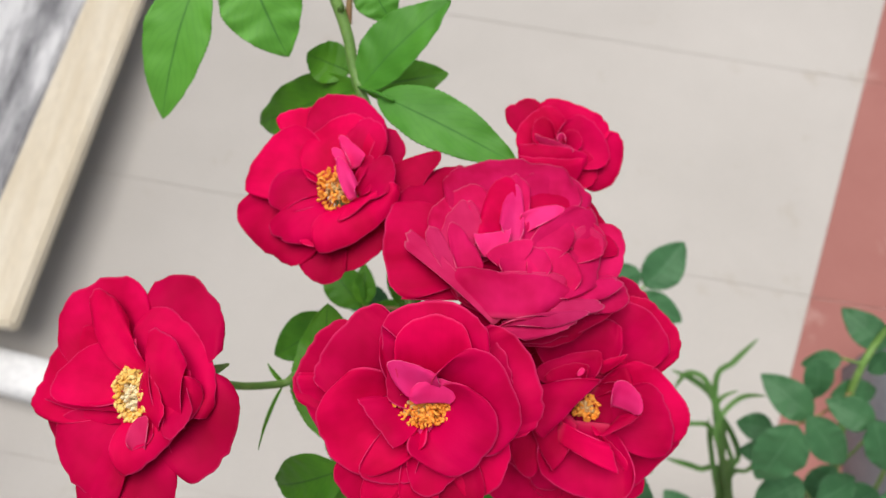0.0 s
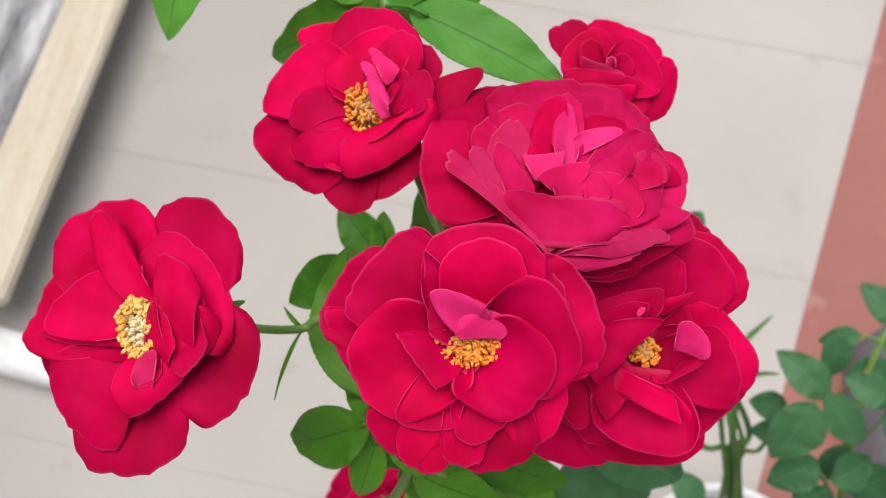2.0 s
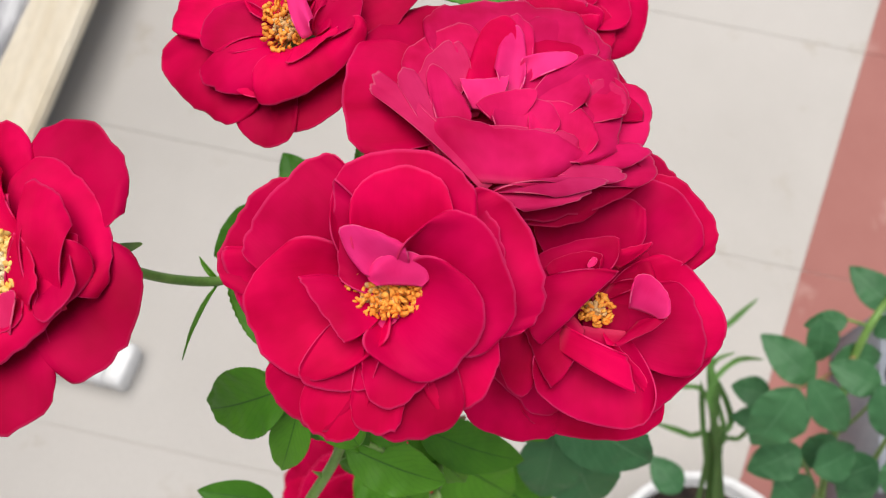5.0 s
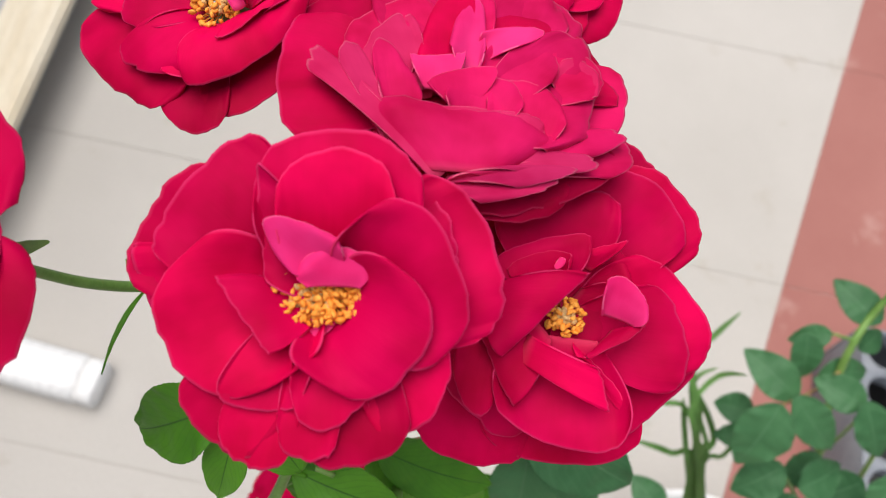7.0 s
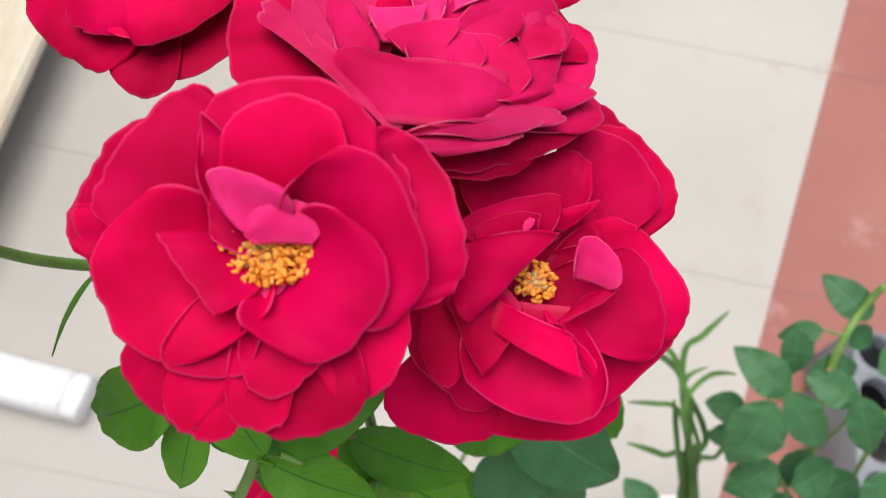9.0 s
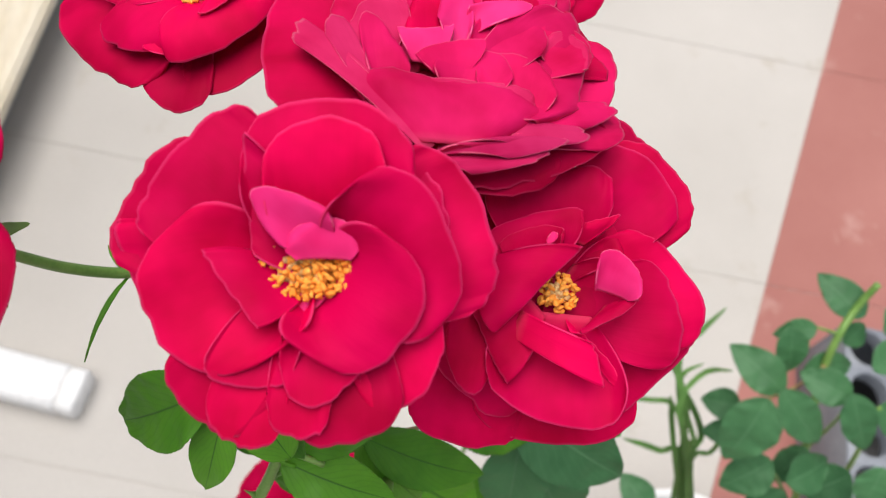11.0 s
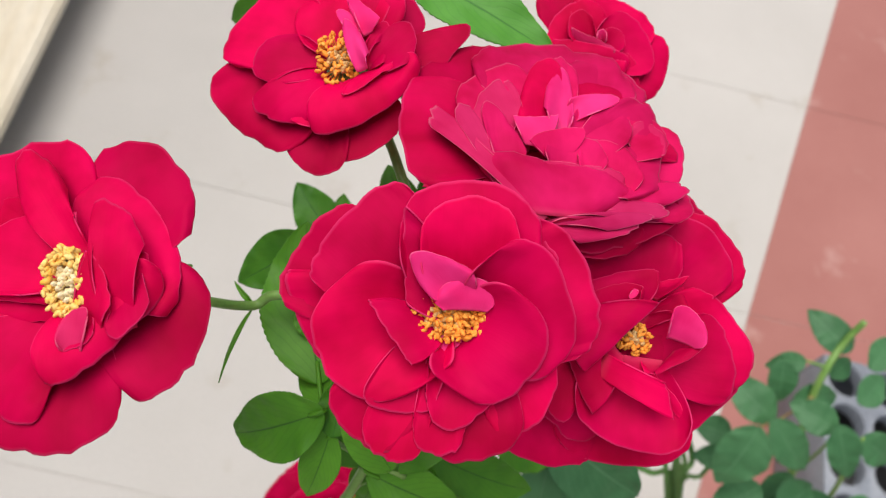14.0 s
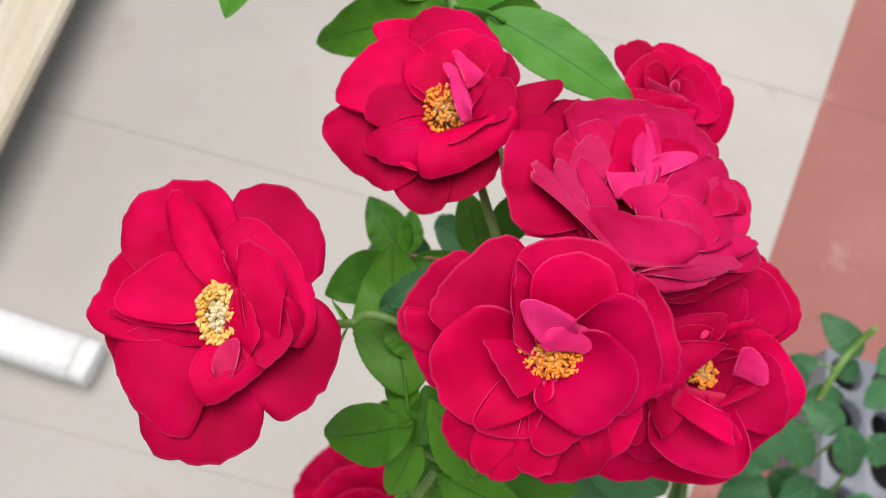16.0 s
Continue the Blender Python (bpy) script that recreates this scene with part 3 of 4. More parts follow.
petal(broad_bloom, (0.4, -3.9, -1.0), (-2.5, -5.5, 1.8), (-1.0, -7.6, 1.8), (2.3, -5.0, 1.8), full=1.2, look_of=PETAL_PINK)
stamens(broad_bloom, (-0.9, 0.0, 0.6), 9.9, 330, 1, None, PISTIL_BROWN, (1.0, 0.52), 0.05)

side_bloom = new_bloom(bush, (-84.2, -12.2, 15.0), 1.00, PETAL, "open crimson rose turned aside with yellow stamens", (0, 0, -1))
petal(side_bloom, (2.4, 4.4, -8.2), (-4.3, 25.1, -14.1), (11.0, 33.3, -15.2), (22.1, 11.6, -6.2), wave=1.4, look_of=PETAL_SHADED)
petal(side_bloom, (5.5, -1.1, -6.9), (23.3, 3.6, -4.3), (23.6, -15.7, 2.5), (9.0, -19.9, 2.3), full=0.6, arch=0.12, look_of=PETAL_SHADED)
petal(side_bloom, (-4.7, 4.8, -8.2), (-32.0, 18.9, -14.3), (-18.0, 35.9, -18.6), (-0.3, 21.0, -11.2), full=0.75)
petal(side_bloom, (-5.6, -5.8, -5.6), (-21.3, -20.9, -0.1), (-5.1, -33.6, 6.3), (9.5, -18.9, 2.9), full=0.65, look_of=PETAL_SHADED)
petal(side_bloom, (-13.6, -5.7, -7.1), (-33.1, -2.1, -8.6), (-27.4, -15.9, -3.0), (-19.1, -23.5, 0.6), look_of=PETAL_SHADED)
petal(side_bloom, (2.7, 0.8, -4.0), (-2.5, 22.5, -10.1), (14.9, 16.2, -5.8), (18.9, -5.8, 2.4), full=0.7)
petal(side_bloom, (-6.8, 1.0, -6.2), (-16.4, 20.6, -12.1), (-35.4, 11.0, -11.0), (-30.1, -5.1, -4.7), full=0.7, cup=0.1)
petal(side_bloom, (-5.8, -5.4, -3.2), (-28.3, -6.3, -3.5), (-17.9, -24.0, 4.0), (-6.1, -21.1, 4.3), full=0.6)
petal(side_bloom, (-4.4, -0.2, -4.1), (-29.8, -4.2, -3.6), (-17.2, -5.6, -1.6), (-4.5, -5.6, -0.1), full=0.75)
petal(side_bloom, (-3.6, 1.3, -2.7), (-30.6, 1.3, -3.4), (-17.8, -1.3, -0.9), (-5.0, -2.4, 1.0), full=0.75, cup=0.1)
petal(side_bloom, (-3.1, 2.7, -2.0), (-2.1, 16.9, -3.7), (-27.5, 9.3, -4.0), (-14.3, -0.5, 1.0), full=0.6, cup=0.14, arch=0.03)
petal(side_bloom, (1.6, 5.0, -2.6), (-15.6, 19.1, -6.6), (-17.5, 31.9, -11.3), (-6.1, 22.6, -6.7), full=0.9, arch=0.12, cup=-0.2)
petal(side_bloom, (4.9, 1.1, -0.8), (7.9, 5.1, 1.1), (13.2, -4.8, 5.2), (15.1, 7.3, 1.2))
petal(side_bloom, (2.6, 0.0, 0.2), (-5.3, -16.5, 8.5), (8.9, -10.9, 8.3), (17.2, 4.9, 3.7), full=0.6, arch=0.14, curl=0.25)
petal(side_bloom, (9.4, -8.7, 4.7), (4.2, 13.1, 0.2), (5.3, 19.8, -1.9), (14.9, 9.4, 2.8), full=0.8, arch=0.12, neck=0.6)
petal(side_bloom, (7.7, 3.7, 0.4), (9.3, -4.4, 7.5), (11.5, -9.3, 9.5), (17.4, -2.3, 7.7), neck=0.8)
petal(side_bloom, (2.8, -5.9, 4.5), (3.1, 7.3, 4.6), (6.0, 5.4, 5.6), (10.1, -2.9, 9.0), neck=0.8)
petal(side_bloom, (2.6, -4.8, 3.0), (-1.5, -10.1, 8.2), (1.9, -11.6, 9.1), (6.0, -7.9, 8.3))
petal(side_bloom, (1.6, -12.1, 8.3), (-1.1, -8.9, 9.2), (1.9, -3.6, 7.8), (5.1, -5.2, 8.7), neck=0.6, cup=0.2, look_of=PETAL_PALE)
stamens(side_bloom, (-1.8, 1.8, 1.6), 7.8, 190, 2, ANTHER_PALE, PISTIL, (0.60, 1.0), 0.55)

upper_bloom = new_bloom(bush, (-33.1, 45.5, -25.0), 1.00, PETAL, "crimson rose with loosely folded petals below a leafy shoot", (0, 0, -1))
petal(upper_bloom, (2.4, -8.9, -4.7), (-3.7, -21.3, 0.9), (7.0, -25.4, 3.3), (17.0, -12.8, 0.2), full=0.6, look_of=PETAL_SHADED)
petal(upper_bloom, (-2.4, -10.2, -4.3), (-13.1, -19.8, -0.0), (-6.2, -29.8, 3.9), (2.8, -23.4, 2.7), full=0.7, look_of=PETAL_SHADED)
petal(upper_bloom, (-5.6, -6.7, -5.3), (-32.6, 0.5, -8.2), (-27.7, -16.3, -2.2), (-8.2, -20.7, 1.2), full=0.55, wave=1.5, look_of=PETAL_SHADED)
petal(upper_bloom, (10.7, 3.5, -7.9), (15.5, 20.3, -10.9), (23.0, 13.7, -8.0), (18.4, 7.0, -6.2), look_of=PETAL_SHADED)
petal(upper_bloom, (9.5, -1.8, -3.5), (20.7, 6.2, -2.8), (35.4, 7.8, -1.9), (20.3, -7.9, 1.8), full=1.35, look_of=PETAL_SHADED)
petal(upper_bloom, (-2.2, 8.0, -9.8), (-21.0, 25.2, -15.2), (-14.8, 31.0, -16.5), (-2.6, 26.6, -13.8), full=0.7)
petal(upper_bloom, (3.0, 7.2, -7.4), (-10.2, 22.7, -11.8), (3.7, 33.9, -14.1), (18.1, 14.3, -6.2), full=0.7)
petal(upper_bloom, (-3.3, 2.6, -5.2), (-11.5, 23.1, -10.7), (-28.1, 15.0, -9.7), (-26.7, 0.1, -4.6), full=0.55)
petal(upper_bloom, (-2.9, -2.6, -1.7), (-18.5, -7.9, 0.8), (-19.9, -13.6, 2.5), (-6.3, -16.8, 4.9), full=0.7, arch=0.15)
petal(upper_bloom, (1.9, 1.8, -3.0), (-9.0, 5.0, -3.0), (-3.7, 23.4, -8.6), (14.5, 17.4, -4.8), full=0.6, cup=0.25)
petal(upper_bloom, (-2.8, -1.1, -1.9), (-10.7, 7.5, -3.0), (-22.7, 2.8, -2.6), (-14.3, -6.4, 1.3), full=0.65, cup=0.2)
petal(upper_bloom, (0.4, -15.7, 3.5), (-11.1, -16.2, 5.2), (-5.2, -10.6, 3.9), (4.1, -5.6, 3.2), full=0.8, arch=0.1)
petal(upper_bloom, (6.9, 2.0, -1.3), (6.3, 18.8, -4.1), (16.8, 20.2, -3.6), (14.5, 6.3, 0.8), full=0.6, cup=0.25)
petal(upper_bloom, (7.0, -4.6, 1.8), (-7.0, -15.7, 7.4), (8.6, -15.4, 8.8), (21.7, -1.0, 5.4), full=0.6, arch=0.14, curl=0.2)
petal(upper_bloom, (7.1, -2.3, 1.3), (7.8, 2.7, 3.2), (13.6, 9.6, 1.6), (13.1, -1.8, 5.3))
petal(upper_bloom, (8.7, -3.3, 2.5), (12.6, 4.4, 4.1), (19.5, 8.5, 3.5), (19.7, -2.6, 7.1), arch=0.12)
petal(upper_bloom, (11.9, -2.9, 3.0), (2.0, -10.5, 8.5), (8.5, -7.4, 8.1), (15.2, -3.8, 7.6), neck=0.8, arch=0.12)
petal(upper_bloom, (7.7, 6.0, 1.7), (5.2, 12.5, 2.2), (4.0, 17.4, 0.4), (12.0, 9.8, 3.7), full=1.2, cup=0.3, look_of=PETAL_PINK)
petal(upper_bloom, (6.1, 5.3, 1.7), (0.9, 11.2, 1.2), (1.6, 13.7, 0.5), (5.8, 9.9, 2.1), look_of=PETAL_PINK)
petal(upper_bloom, (7.3, -4.1, 5.9), (2.8, 5.0, 5.4), (3.9, 9.7, 3.9), (8.6, 0.5, 7.4), neck=0.6, cup=-0.4, arch=0.15, look_of=PETAL_PINK)
stamens(upper_bloom, (0.6, -0.1, 0.6), 7.0, 90, 3, None, PISTIL_BROWN, (0.85, 1.0), 0.1)

full_bloom = new_bloom(bush, (18.7, 23.4, -14.0), 1.05, PETAL_OLD, "full ageing rose with many ruffled pinkish-red petals", (0.1, -0.5, -0.8))
petal(full_bloom, (-7.5, 0.9, -5.7), (-31.0, 12.5, -3.8), (-21.7, 24.6, -13.7), (-6.1, 23.5, -17.4), full=0.7, look_of=PETAL_SHADED)
petal(full_bloom, (6.3, -18.4, 0.1), (-13.0, -18.5, 7.8), (2.8, -29.5, 9.9), (23.9, -26.9, 2.5), look_of=PETAL_SHADED)
petal(full_bloom, (1.3, -4.4, -3.4), (-13.7, -3.7, 2.5), (1.5, 16.7, -13.9), (17.1, -0.7, -7.9), look_of=PETAL_SHADED)
petal(full_bloom, (1.3, -4.5, -1.9), (-15.1, -3.6, 4.4), (-0.2, -20.7, 10.5), (20.7, -7.3, -3.4), look_of=PETAL_SHADED)
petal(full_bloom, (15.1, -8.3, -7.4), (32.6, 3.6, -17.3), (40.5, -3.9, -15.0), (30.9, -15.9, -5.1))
petal(full_bloom, (11.2, -0.1, -10.3), (24.3, 15.1, -20.8), (34.9, 5.7, -18.2), (35.7, -7.3, -10.6), wave=1.6, look_of=PETAL_SHADED)
petal(full_bloom, (-8.4, -14.5, 5.8), (-29.4, -13.7, 13.5), (-22.0, -11.4, 10.0), (-13.9, -10.0, 6.9), look_of=PETAL_SHADED)
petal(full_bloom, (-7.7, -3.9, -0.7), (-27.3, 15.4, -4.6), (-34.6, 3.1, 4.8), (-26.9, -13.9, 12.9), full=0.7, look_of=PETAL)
petal(full_bloom, (14.0, -16.0, -1.6), (-2.0, -25.6, 10.9), (16.5, -29.1, 7.9), (34.6, -20.3, -2.5), look_of=PETAL_SHADED)
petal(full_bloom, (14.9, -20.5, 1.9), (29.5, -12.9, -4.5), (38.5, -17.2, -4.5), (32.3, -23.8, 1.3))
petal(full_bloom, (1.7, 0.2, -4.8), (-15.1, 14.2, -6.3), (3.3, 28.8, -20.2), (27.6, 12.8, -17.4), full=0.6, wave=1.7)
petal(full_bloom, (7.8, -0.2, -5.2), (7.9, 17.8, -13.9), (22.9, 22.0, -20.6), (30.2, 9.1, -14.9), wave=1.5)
petal(full_bloom, (7.6, -1.8, -3.4), (7.4, 13.9, -10.4), (19.0, 15.1, -14.4), (30.5, 7.3, -12.9), look_of=PETAL_SHADED)
# dark petal that stands for the shade in the bloom's hollow
petal(full_bloom, (1.2, -4.6, -0.8), (-9.0, -1.0, 2.1), (0.8, 9.7, -7.0), (10.7, -0.5, -3.7), look_of=PETAL_SHADED)
petal(full_bloom, (6.2, -15.4, 5.1), (-11.2, -13.5, 11.2), (2.2, -20.1, 11.4), (20.2, -20.0, 6.3), look_of=PETAL_SHADED)
petal(full_bloom, (-7.8, -5.6, 3.8), (-19.9, 4.9, 3.6), (-14.2, 17.5, -5.5), (-2.2, 15.4, -7.6), full=0.7, cup=0.2)
petal(full_bloom, (7.7, -14.1, 4.9), (20.9, 8.4, -9.4), (32.2, -2.5, -6.0), (19.4, -18.8, 7.3), full=0.6, wave=1.8, cup=0.2)
petal(full_bloom, (-9.2, -3.3, 3.4), (-13.0, 6.5, 1.7), (-4.1, 14.8, -5.7), (-6.1, 2.5, 2.2))
petal(full_bloom, (6.8, -8.1, 2.5), (9.5, 5.2, -2.8), (20.7, 8.7, -8.0), (21.9, -3.3, -1.1), full=0.7, cup=0.2)
petal(full_bloom, (-0.3, -22.1, 11.3), (23.8, -20.2, 6.1), (36.7, -15.3, -0.5), (25.6, -13.5, 1.5), neck=0.25)
petal(full_bloom, (0.3, -22.4, 12.3), (19.5, -22.4, 10.0), (30.3, -21.1, 6.2), (21.6, -18.2, 6.9), neck=0.25, look_of=PETAL_PALE)
petal(full_bloom, (-2.0, -24.7, 14.9), (5.9, -28.0, 18.2), (21.3, -24.1, 11.5), (6.5, -22.6, 14.7), neck=0.3, look_of=PETAL_PALE)
petal(full_bloom, (-0.5, -22.9, 14.0), (13.1, -25.3, 15.5), (25.1, -22.3, 10.4), (13.6, -22.1, 13.4), neck=0.3, look_of=PETAL_PALE)
petal(full_bloom, (7.2, -15.5, 10.3), (-3.9, -10.8, 13.8), (7.7, -8.7, 9.2), (20.3, -13.2, 8.4), full=0.4, neck=0.5, wave=1.6, cup=-0.3, look_of=PETAL_PALE)
petal(full_bloom, (-7.7, -4.2, 5.7), (-16.8, 2.3, 6.4), (-13.4, 11.6, -0.2), (-6.6, 13.7, -3.3), wave=1.8, look_of=PETAL_PALE)
petal(full_bloom, (16.1, -5.6, -1.2), (21.0, 4.7, -6.1), (31.0, 4.0, -8.5), (31.0, -6.6, -2.1), wave=2)
petal(full_bloom, (-1.2, -22.2, 15.6), (-27.2, 0.7, 9.7), (-26.6, 5.9, 6.4), (-23.6, 3.6, 7.0), neck=0.5, look_of=PETAL_PALE)
petal(full_bloom, (-11.2, -14.2, 13.7), (-21.0, 2.1, 8.6), (-19.5, 6.9, 5.3), (-16.0, 2.6, 6.9), neck=0.4, look_of=PETAL_PALE)
petal(full_bloom, (-9.8, -14.3, 11.3), (-13.8, -0.3, 8.6), (-12.5, 7.8, 3.3), (-4.9, -4.8, 8.8), full=1.2, neck=0.5)
petal(full_bloom, (1.5, -0.2, 0.7), (-5.6, 3.6, 3.4), (3.6, 22.0, -10.2), (8.9, 4.7, -1.3), full=1.3, cup=-0.35, neck=0.75, look_of=PETAL)
petal(full_bloom, (7.8, 1.9, -3.3), (5.0, 20.4, -10.7), (9.4, 20.6, -12.0), (10.9, 14.5, -8.8))
petal(full_bloom, (8.3, 4.4, -1.9), (8.1, 8.6, -1.9), (20.2, 10.5, -6.5), (17.0, 6.2, -3.0), neck=0.7, look_of=PETAL_PINK)
petal(full_bloom, (4.8, -11.7, 6.7), (0.1, -5.2, 8.1), (8.9, -1.0, 3.1), (15.5, -8.3, 5.7), neck=0.6)
petal(full_bloom, (14.6, -16.7, 6.9), (8.2, -8.6, 7.4), (16.1, -2.1, 1.3), (24.0, -11.9, 5.0), neck=0.6)
petal(full_bloom, (5.1, -0.4, 0.8), (1.2, 6.6, 0.2), (6.9, 19.0, -8.8), (8.3, 5.2, -0.9), full=1.2, neck=0.6, look_of=PETAL_PINK)
petal(full_bloom, (25.3, -6.1, -3.4), (21.6, -2.2, -1.7), (29.3, 2.9, -7.0), (31.8, -5.9, -2.4), wave=2, look_of=PETAL_PALE)
petal(full_bloom, (-1.9, -3.9, 4.8), (-6.8, 3.7, 5.2), (-1.3, 3.7, 3.6), (4.3, 4.2, 1.8), look_of=PETAL_PINK)
petal(full_bloom, (3.0, -7.2, 6.5), (-2.9, -3.6, 9.0), (1.6, -0.2, 5.7), (10.5, 0.2, 2.9))
petal(full_bloom, (3.0, -21.9, 15.3), (-15.1, -4.7, 14.5), (3.8, -8.2, 11.3), (23.0, -11.7, 8.1), full=0.3, cup=-0.45, neck=0.3, arch=0.1, curl=0.12)

lower_bloom = new_bloom(bush, (41.7, -29.6, -15.0), 1.00, PETAL, "half-cupped crimson rose pressed against its neighbours", (0.2, -0.1, -0.9))
petal(lower_bloom, (8.0, 18.7, -19.2), (12.0, 38.0, -17.0), (20.6, 36.3, -17.0), (22.4, 28.0, -17.0), look_of=PETAL_SHADED)
petal(lower_bloom, (0.3, 9.7, -15.8), (-18.4, 13.4, -13.6), (-13.6, 27.7, -13.6), (1.0, 28.2, -13.6), look_of=PETAL_SHADED)
petal(lower_bloom, (-1.8, 0.5, -14.1), (-19.7, -9.0, -11.9), (-21.4, 6.9, -11.9), (-10.4, 16.9, -11.9), look_of=PETAL_SHADED)
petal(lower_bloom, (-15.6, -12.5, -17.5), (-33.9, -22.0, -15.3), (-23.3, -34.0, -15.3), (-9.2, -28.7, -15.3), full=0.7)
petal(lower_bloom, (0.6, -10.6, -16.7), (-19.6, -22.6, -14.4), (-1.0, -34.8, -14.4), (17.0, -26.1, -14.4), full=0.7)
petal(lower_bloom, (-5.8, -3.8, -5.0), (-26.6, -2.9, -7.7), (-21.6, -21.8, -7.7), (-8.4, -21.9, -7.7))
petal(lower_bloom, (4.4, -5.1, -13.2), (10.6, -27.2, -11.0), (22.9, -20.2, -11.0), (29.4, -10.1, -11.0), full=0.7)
petal(lower_bloom, (6.6, 9.3, -14.1), (13.3, 30.9, -11.9), (28.6, 25.2, -11.9), (27.4, 9.9, -11.9), full=0.7, wave=1.5, look_of=PETAL_SHADED)
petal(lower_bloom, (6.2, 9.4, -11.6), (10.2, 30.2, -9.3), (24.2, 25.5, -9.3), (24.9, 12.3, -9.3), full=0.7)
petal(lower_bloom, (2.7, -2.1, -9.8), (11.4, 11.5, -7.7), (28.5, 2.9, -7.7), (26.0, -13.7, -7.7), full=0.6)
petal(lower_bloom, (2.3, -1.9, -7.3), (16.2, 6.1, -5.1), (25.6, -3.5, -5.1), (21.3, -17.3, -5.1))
# two backing petals added to close a gap, the hollow's shade in their colour
petal(lower_bloom, (1.5, 3.2, -9.0), (-12.8, 4.1, -6.8), (2.1, 19.2, -6.8), (14.7, 5.1, -6.8), look_of=PETAL_SHADED)
petal(lower_bloom, (1.5, 3.2, -9.0), (-13.1, -1.0, -6.8), (-1.1, -15.7, -6.8), (13.5, -5.0, -6.8), look_of=PETAL_SHADED)
petal(lower_bloom, (1.3, 3.3, -7.3), (-3.3, -5.9, -5.1), (9.9, -4.6, -5.1), (10.6, 6.7, -5.1), look_of=PETAL_SHADED)
petal(lower_bloom, (-1.2, 8.6, -5.6), (-14.1, 21.6, -3.4), (-0.5, 28.2, -3.4), (12.6, 20.2, -3.4), full=0.45, wave=1.7)
petal(lower_bloom, (-15.8, 2.0, -1.8), (-24.0, -6.0, 1.0), (-21.2, -18.4, 1.0), (-15.5, -12.6, 1.0), neck=0.7)
petal(lower_bloom, (4.7, 10.8, -2.4), (4.7, 14.3, 0.0), (9.2, 15.4, 0.0), (13.5, 16.2, 0.0))
petal(lower_bloom, (-1.8, 8.1, -1.8), (-14.9, 12.9, 1.0), (-3.0, 17.6, 1.0), (5.2, 16.2, 1.0), full=0.7, arch=0.1)
petal(lower_bloom, (-3.1, 7.5, -1.1), (-12.1, 11.7, 2.0), (-3.3, 14.6, 2.0), (0.6, 12.9, 2.0), look_of=PETAL_SHADED)
petal(lower_bloom, (1.4, -4.6, -2.4), (3.3, -7.8, 0.0), (8.3, -14.2, 0.0), (12.6, -21.2, 0.0))
petal(lower_bloom, (0.0, -3.8, -1.4), (-16.1, -10.0, 1.5), (-3.8, -26.4, 1.5), (12.1, -20.1, 1.5), full=0.6, cup=0.25, arch=-0.08)
petal(lower_bloom, (-5.6, -0.9, -0.1), (-18.9, 0.0, 3.5), (-15.7, -8.6, 3.5), (-12.1, -16.9, 3.5), full=0.7, curl=0.25)
petal(lower_bloom, (-9.7, -4.8, 2.0), (5.5, -9.6, 4.5), (6.5, -14.2, 4.5), (7.2, -18.6, 4.5), neck=0.8, arch=0.1)
petal(lower_bloom, (-16.0, 4.1, 3.0), (-14.1, -6.0, 6.0), (-4.7, 2.1, 6.0), (4.5, 10.1, 6.0), full=1.0, neck=0.5, arch=0.12)
petal(lower_bloom, (-0.5, 13.4, 2.5), (-2.3, 11.9, 3.0), (-1.5, 11.2, 3.0), (-0.1, 12.7, 3.0), look_of=PETAL_PINK)
petal(lower_bloom, (7.4, -4.3, 0.0), (3.7, -8.1, 3.0), (9.6, -4.7, 3.0), (15.8, -1.9, 3.0), look_of=PETAL_SHADED)
petal(lower_bloom, (9.9, 0.1, 1.0), (8.0, 6.5, 4.0), (12.7, 8.1, 4.0), (16.1, 0.1, 4.0), full=0.7, cup=0.3, neck=0.7, look_of=PETAL_PINK)
stamens(lower_bloom, (-0.3, 0.6, -3.0), 4.2, 60, 4, None, PISTIL_BROWN)

small_bloom = new_bloom(bush, (42.1, 59.1, -61.0), 0.75, PETAL, "small half-open crimson rose with tightly wrapped petals", (-0.2, -0.5, -0.8))
petal(small_bloom, (0.4, -2.7, -5.2), (16.9, 2.1, -4.7), (23.8, -8.2, -5.4), (11.9, -19.5, -4.2), full=0.65)
petal(small_bloom, (-3.3, -2.4, -4.9), (-17.2, 8.0, -1.3), (-12.3, 16.1, -1.8), (-3.5, 11.7, -2.6), full=0.65)
petal(small_bloom, (0.3, -2.8, -4.2), (-6.7, 11.3, -1.3), (9.9, 12.1, -3.0), (17.8, -1.1, -3.8), full=0.6, wave=1.5)
petal(small_bloom, (-0.1, -6.6, -3.2), (-13.8, -2.2, 0.4), (-10.0, 9.3, 0.0), (1.7, 10.5, -1.2), cup=0.2)
petal(small_bloom, (-0.1, -5.0, -2.4), (5.0, 7.2, -0.5), (15.8, 2.5, -1.6), (16.0, -10.9, -1.6), cup=0.2)
petal(small_bloom, (4.7, -16.2, -2.5), (6.9, -4.1, -0.2), (13.2, -10.1, -0.8), (9.7, -17.8, -0.5), look_of=PETAL_SHADED)
petal(small_bloom, (2.6, -4.4, -1.7), (1.2, -0.7, 1.4), (5.9, 3.0, 0.9), (8.7, -2.3, 0.6), cup=0.4)
petal(small_bloom, (-1.9, -2.4, -0.6), (-8.8, 0.6, 3.4), (-5.1, 8.4, 3.0), (-0.7, 1.9, 2.6), cup=0.4)
petal(small_bloom, (-0.3, -5.7, -0.1), (-7.7, 2.5, 4.3), (-1.0, -0.7, 3.6), (5.4, -4.1, 3.0), neck=0.6, look_of=PETAL_PALE)
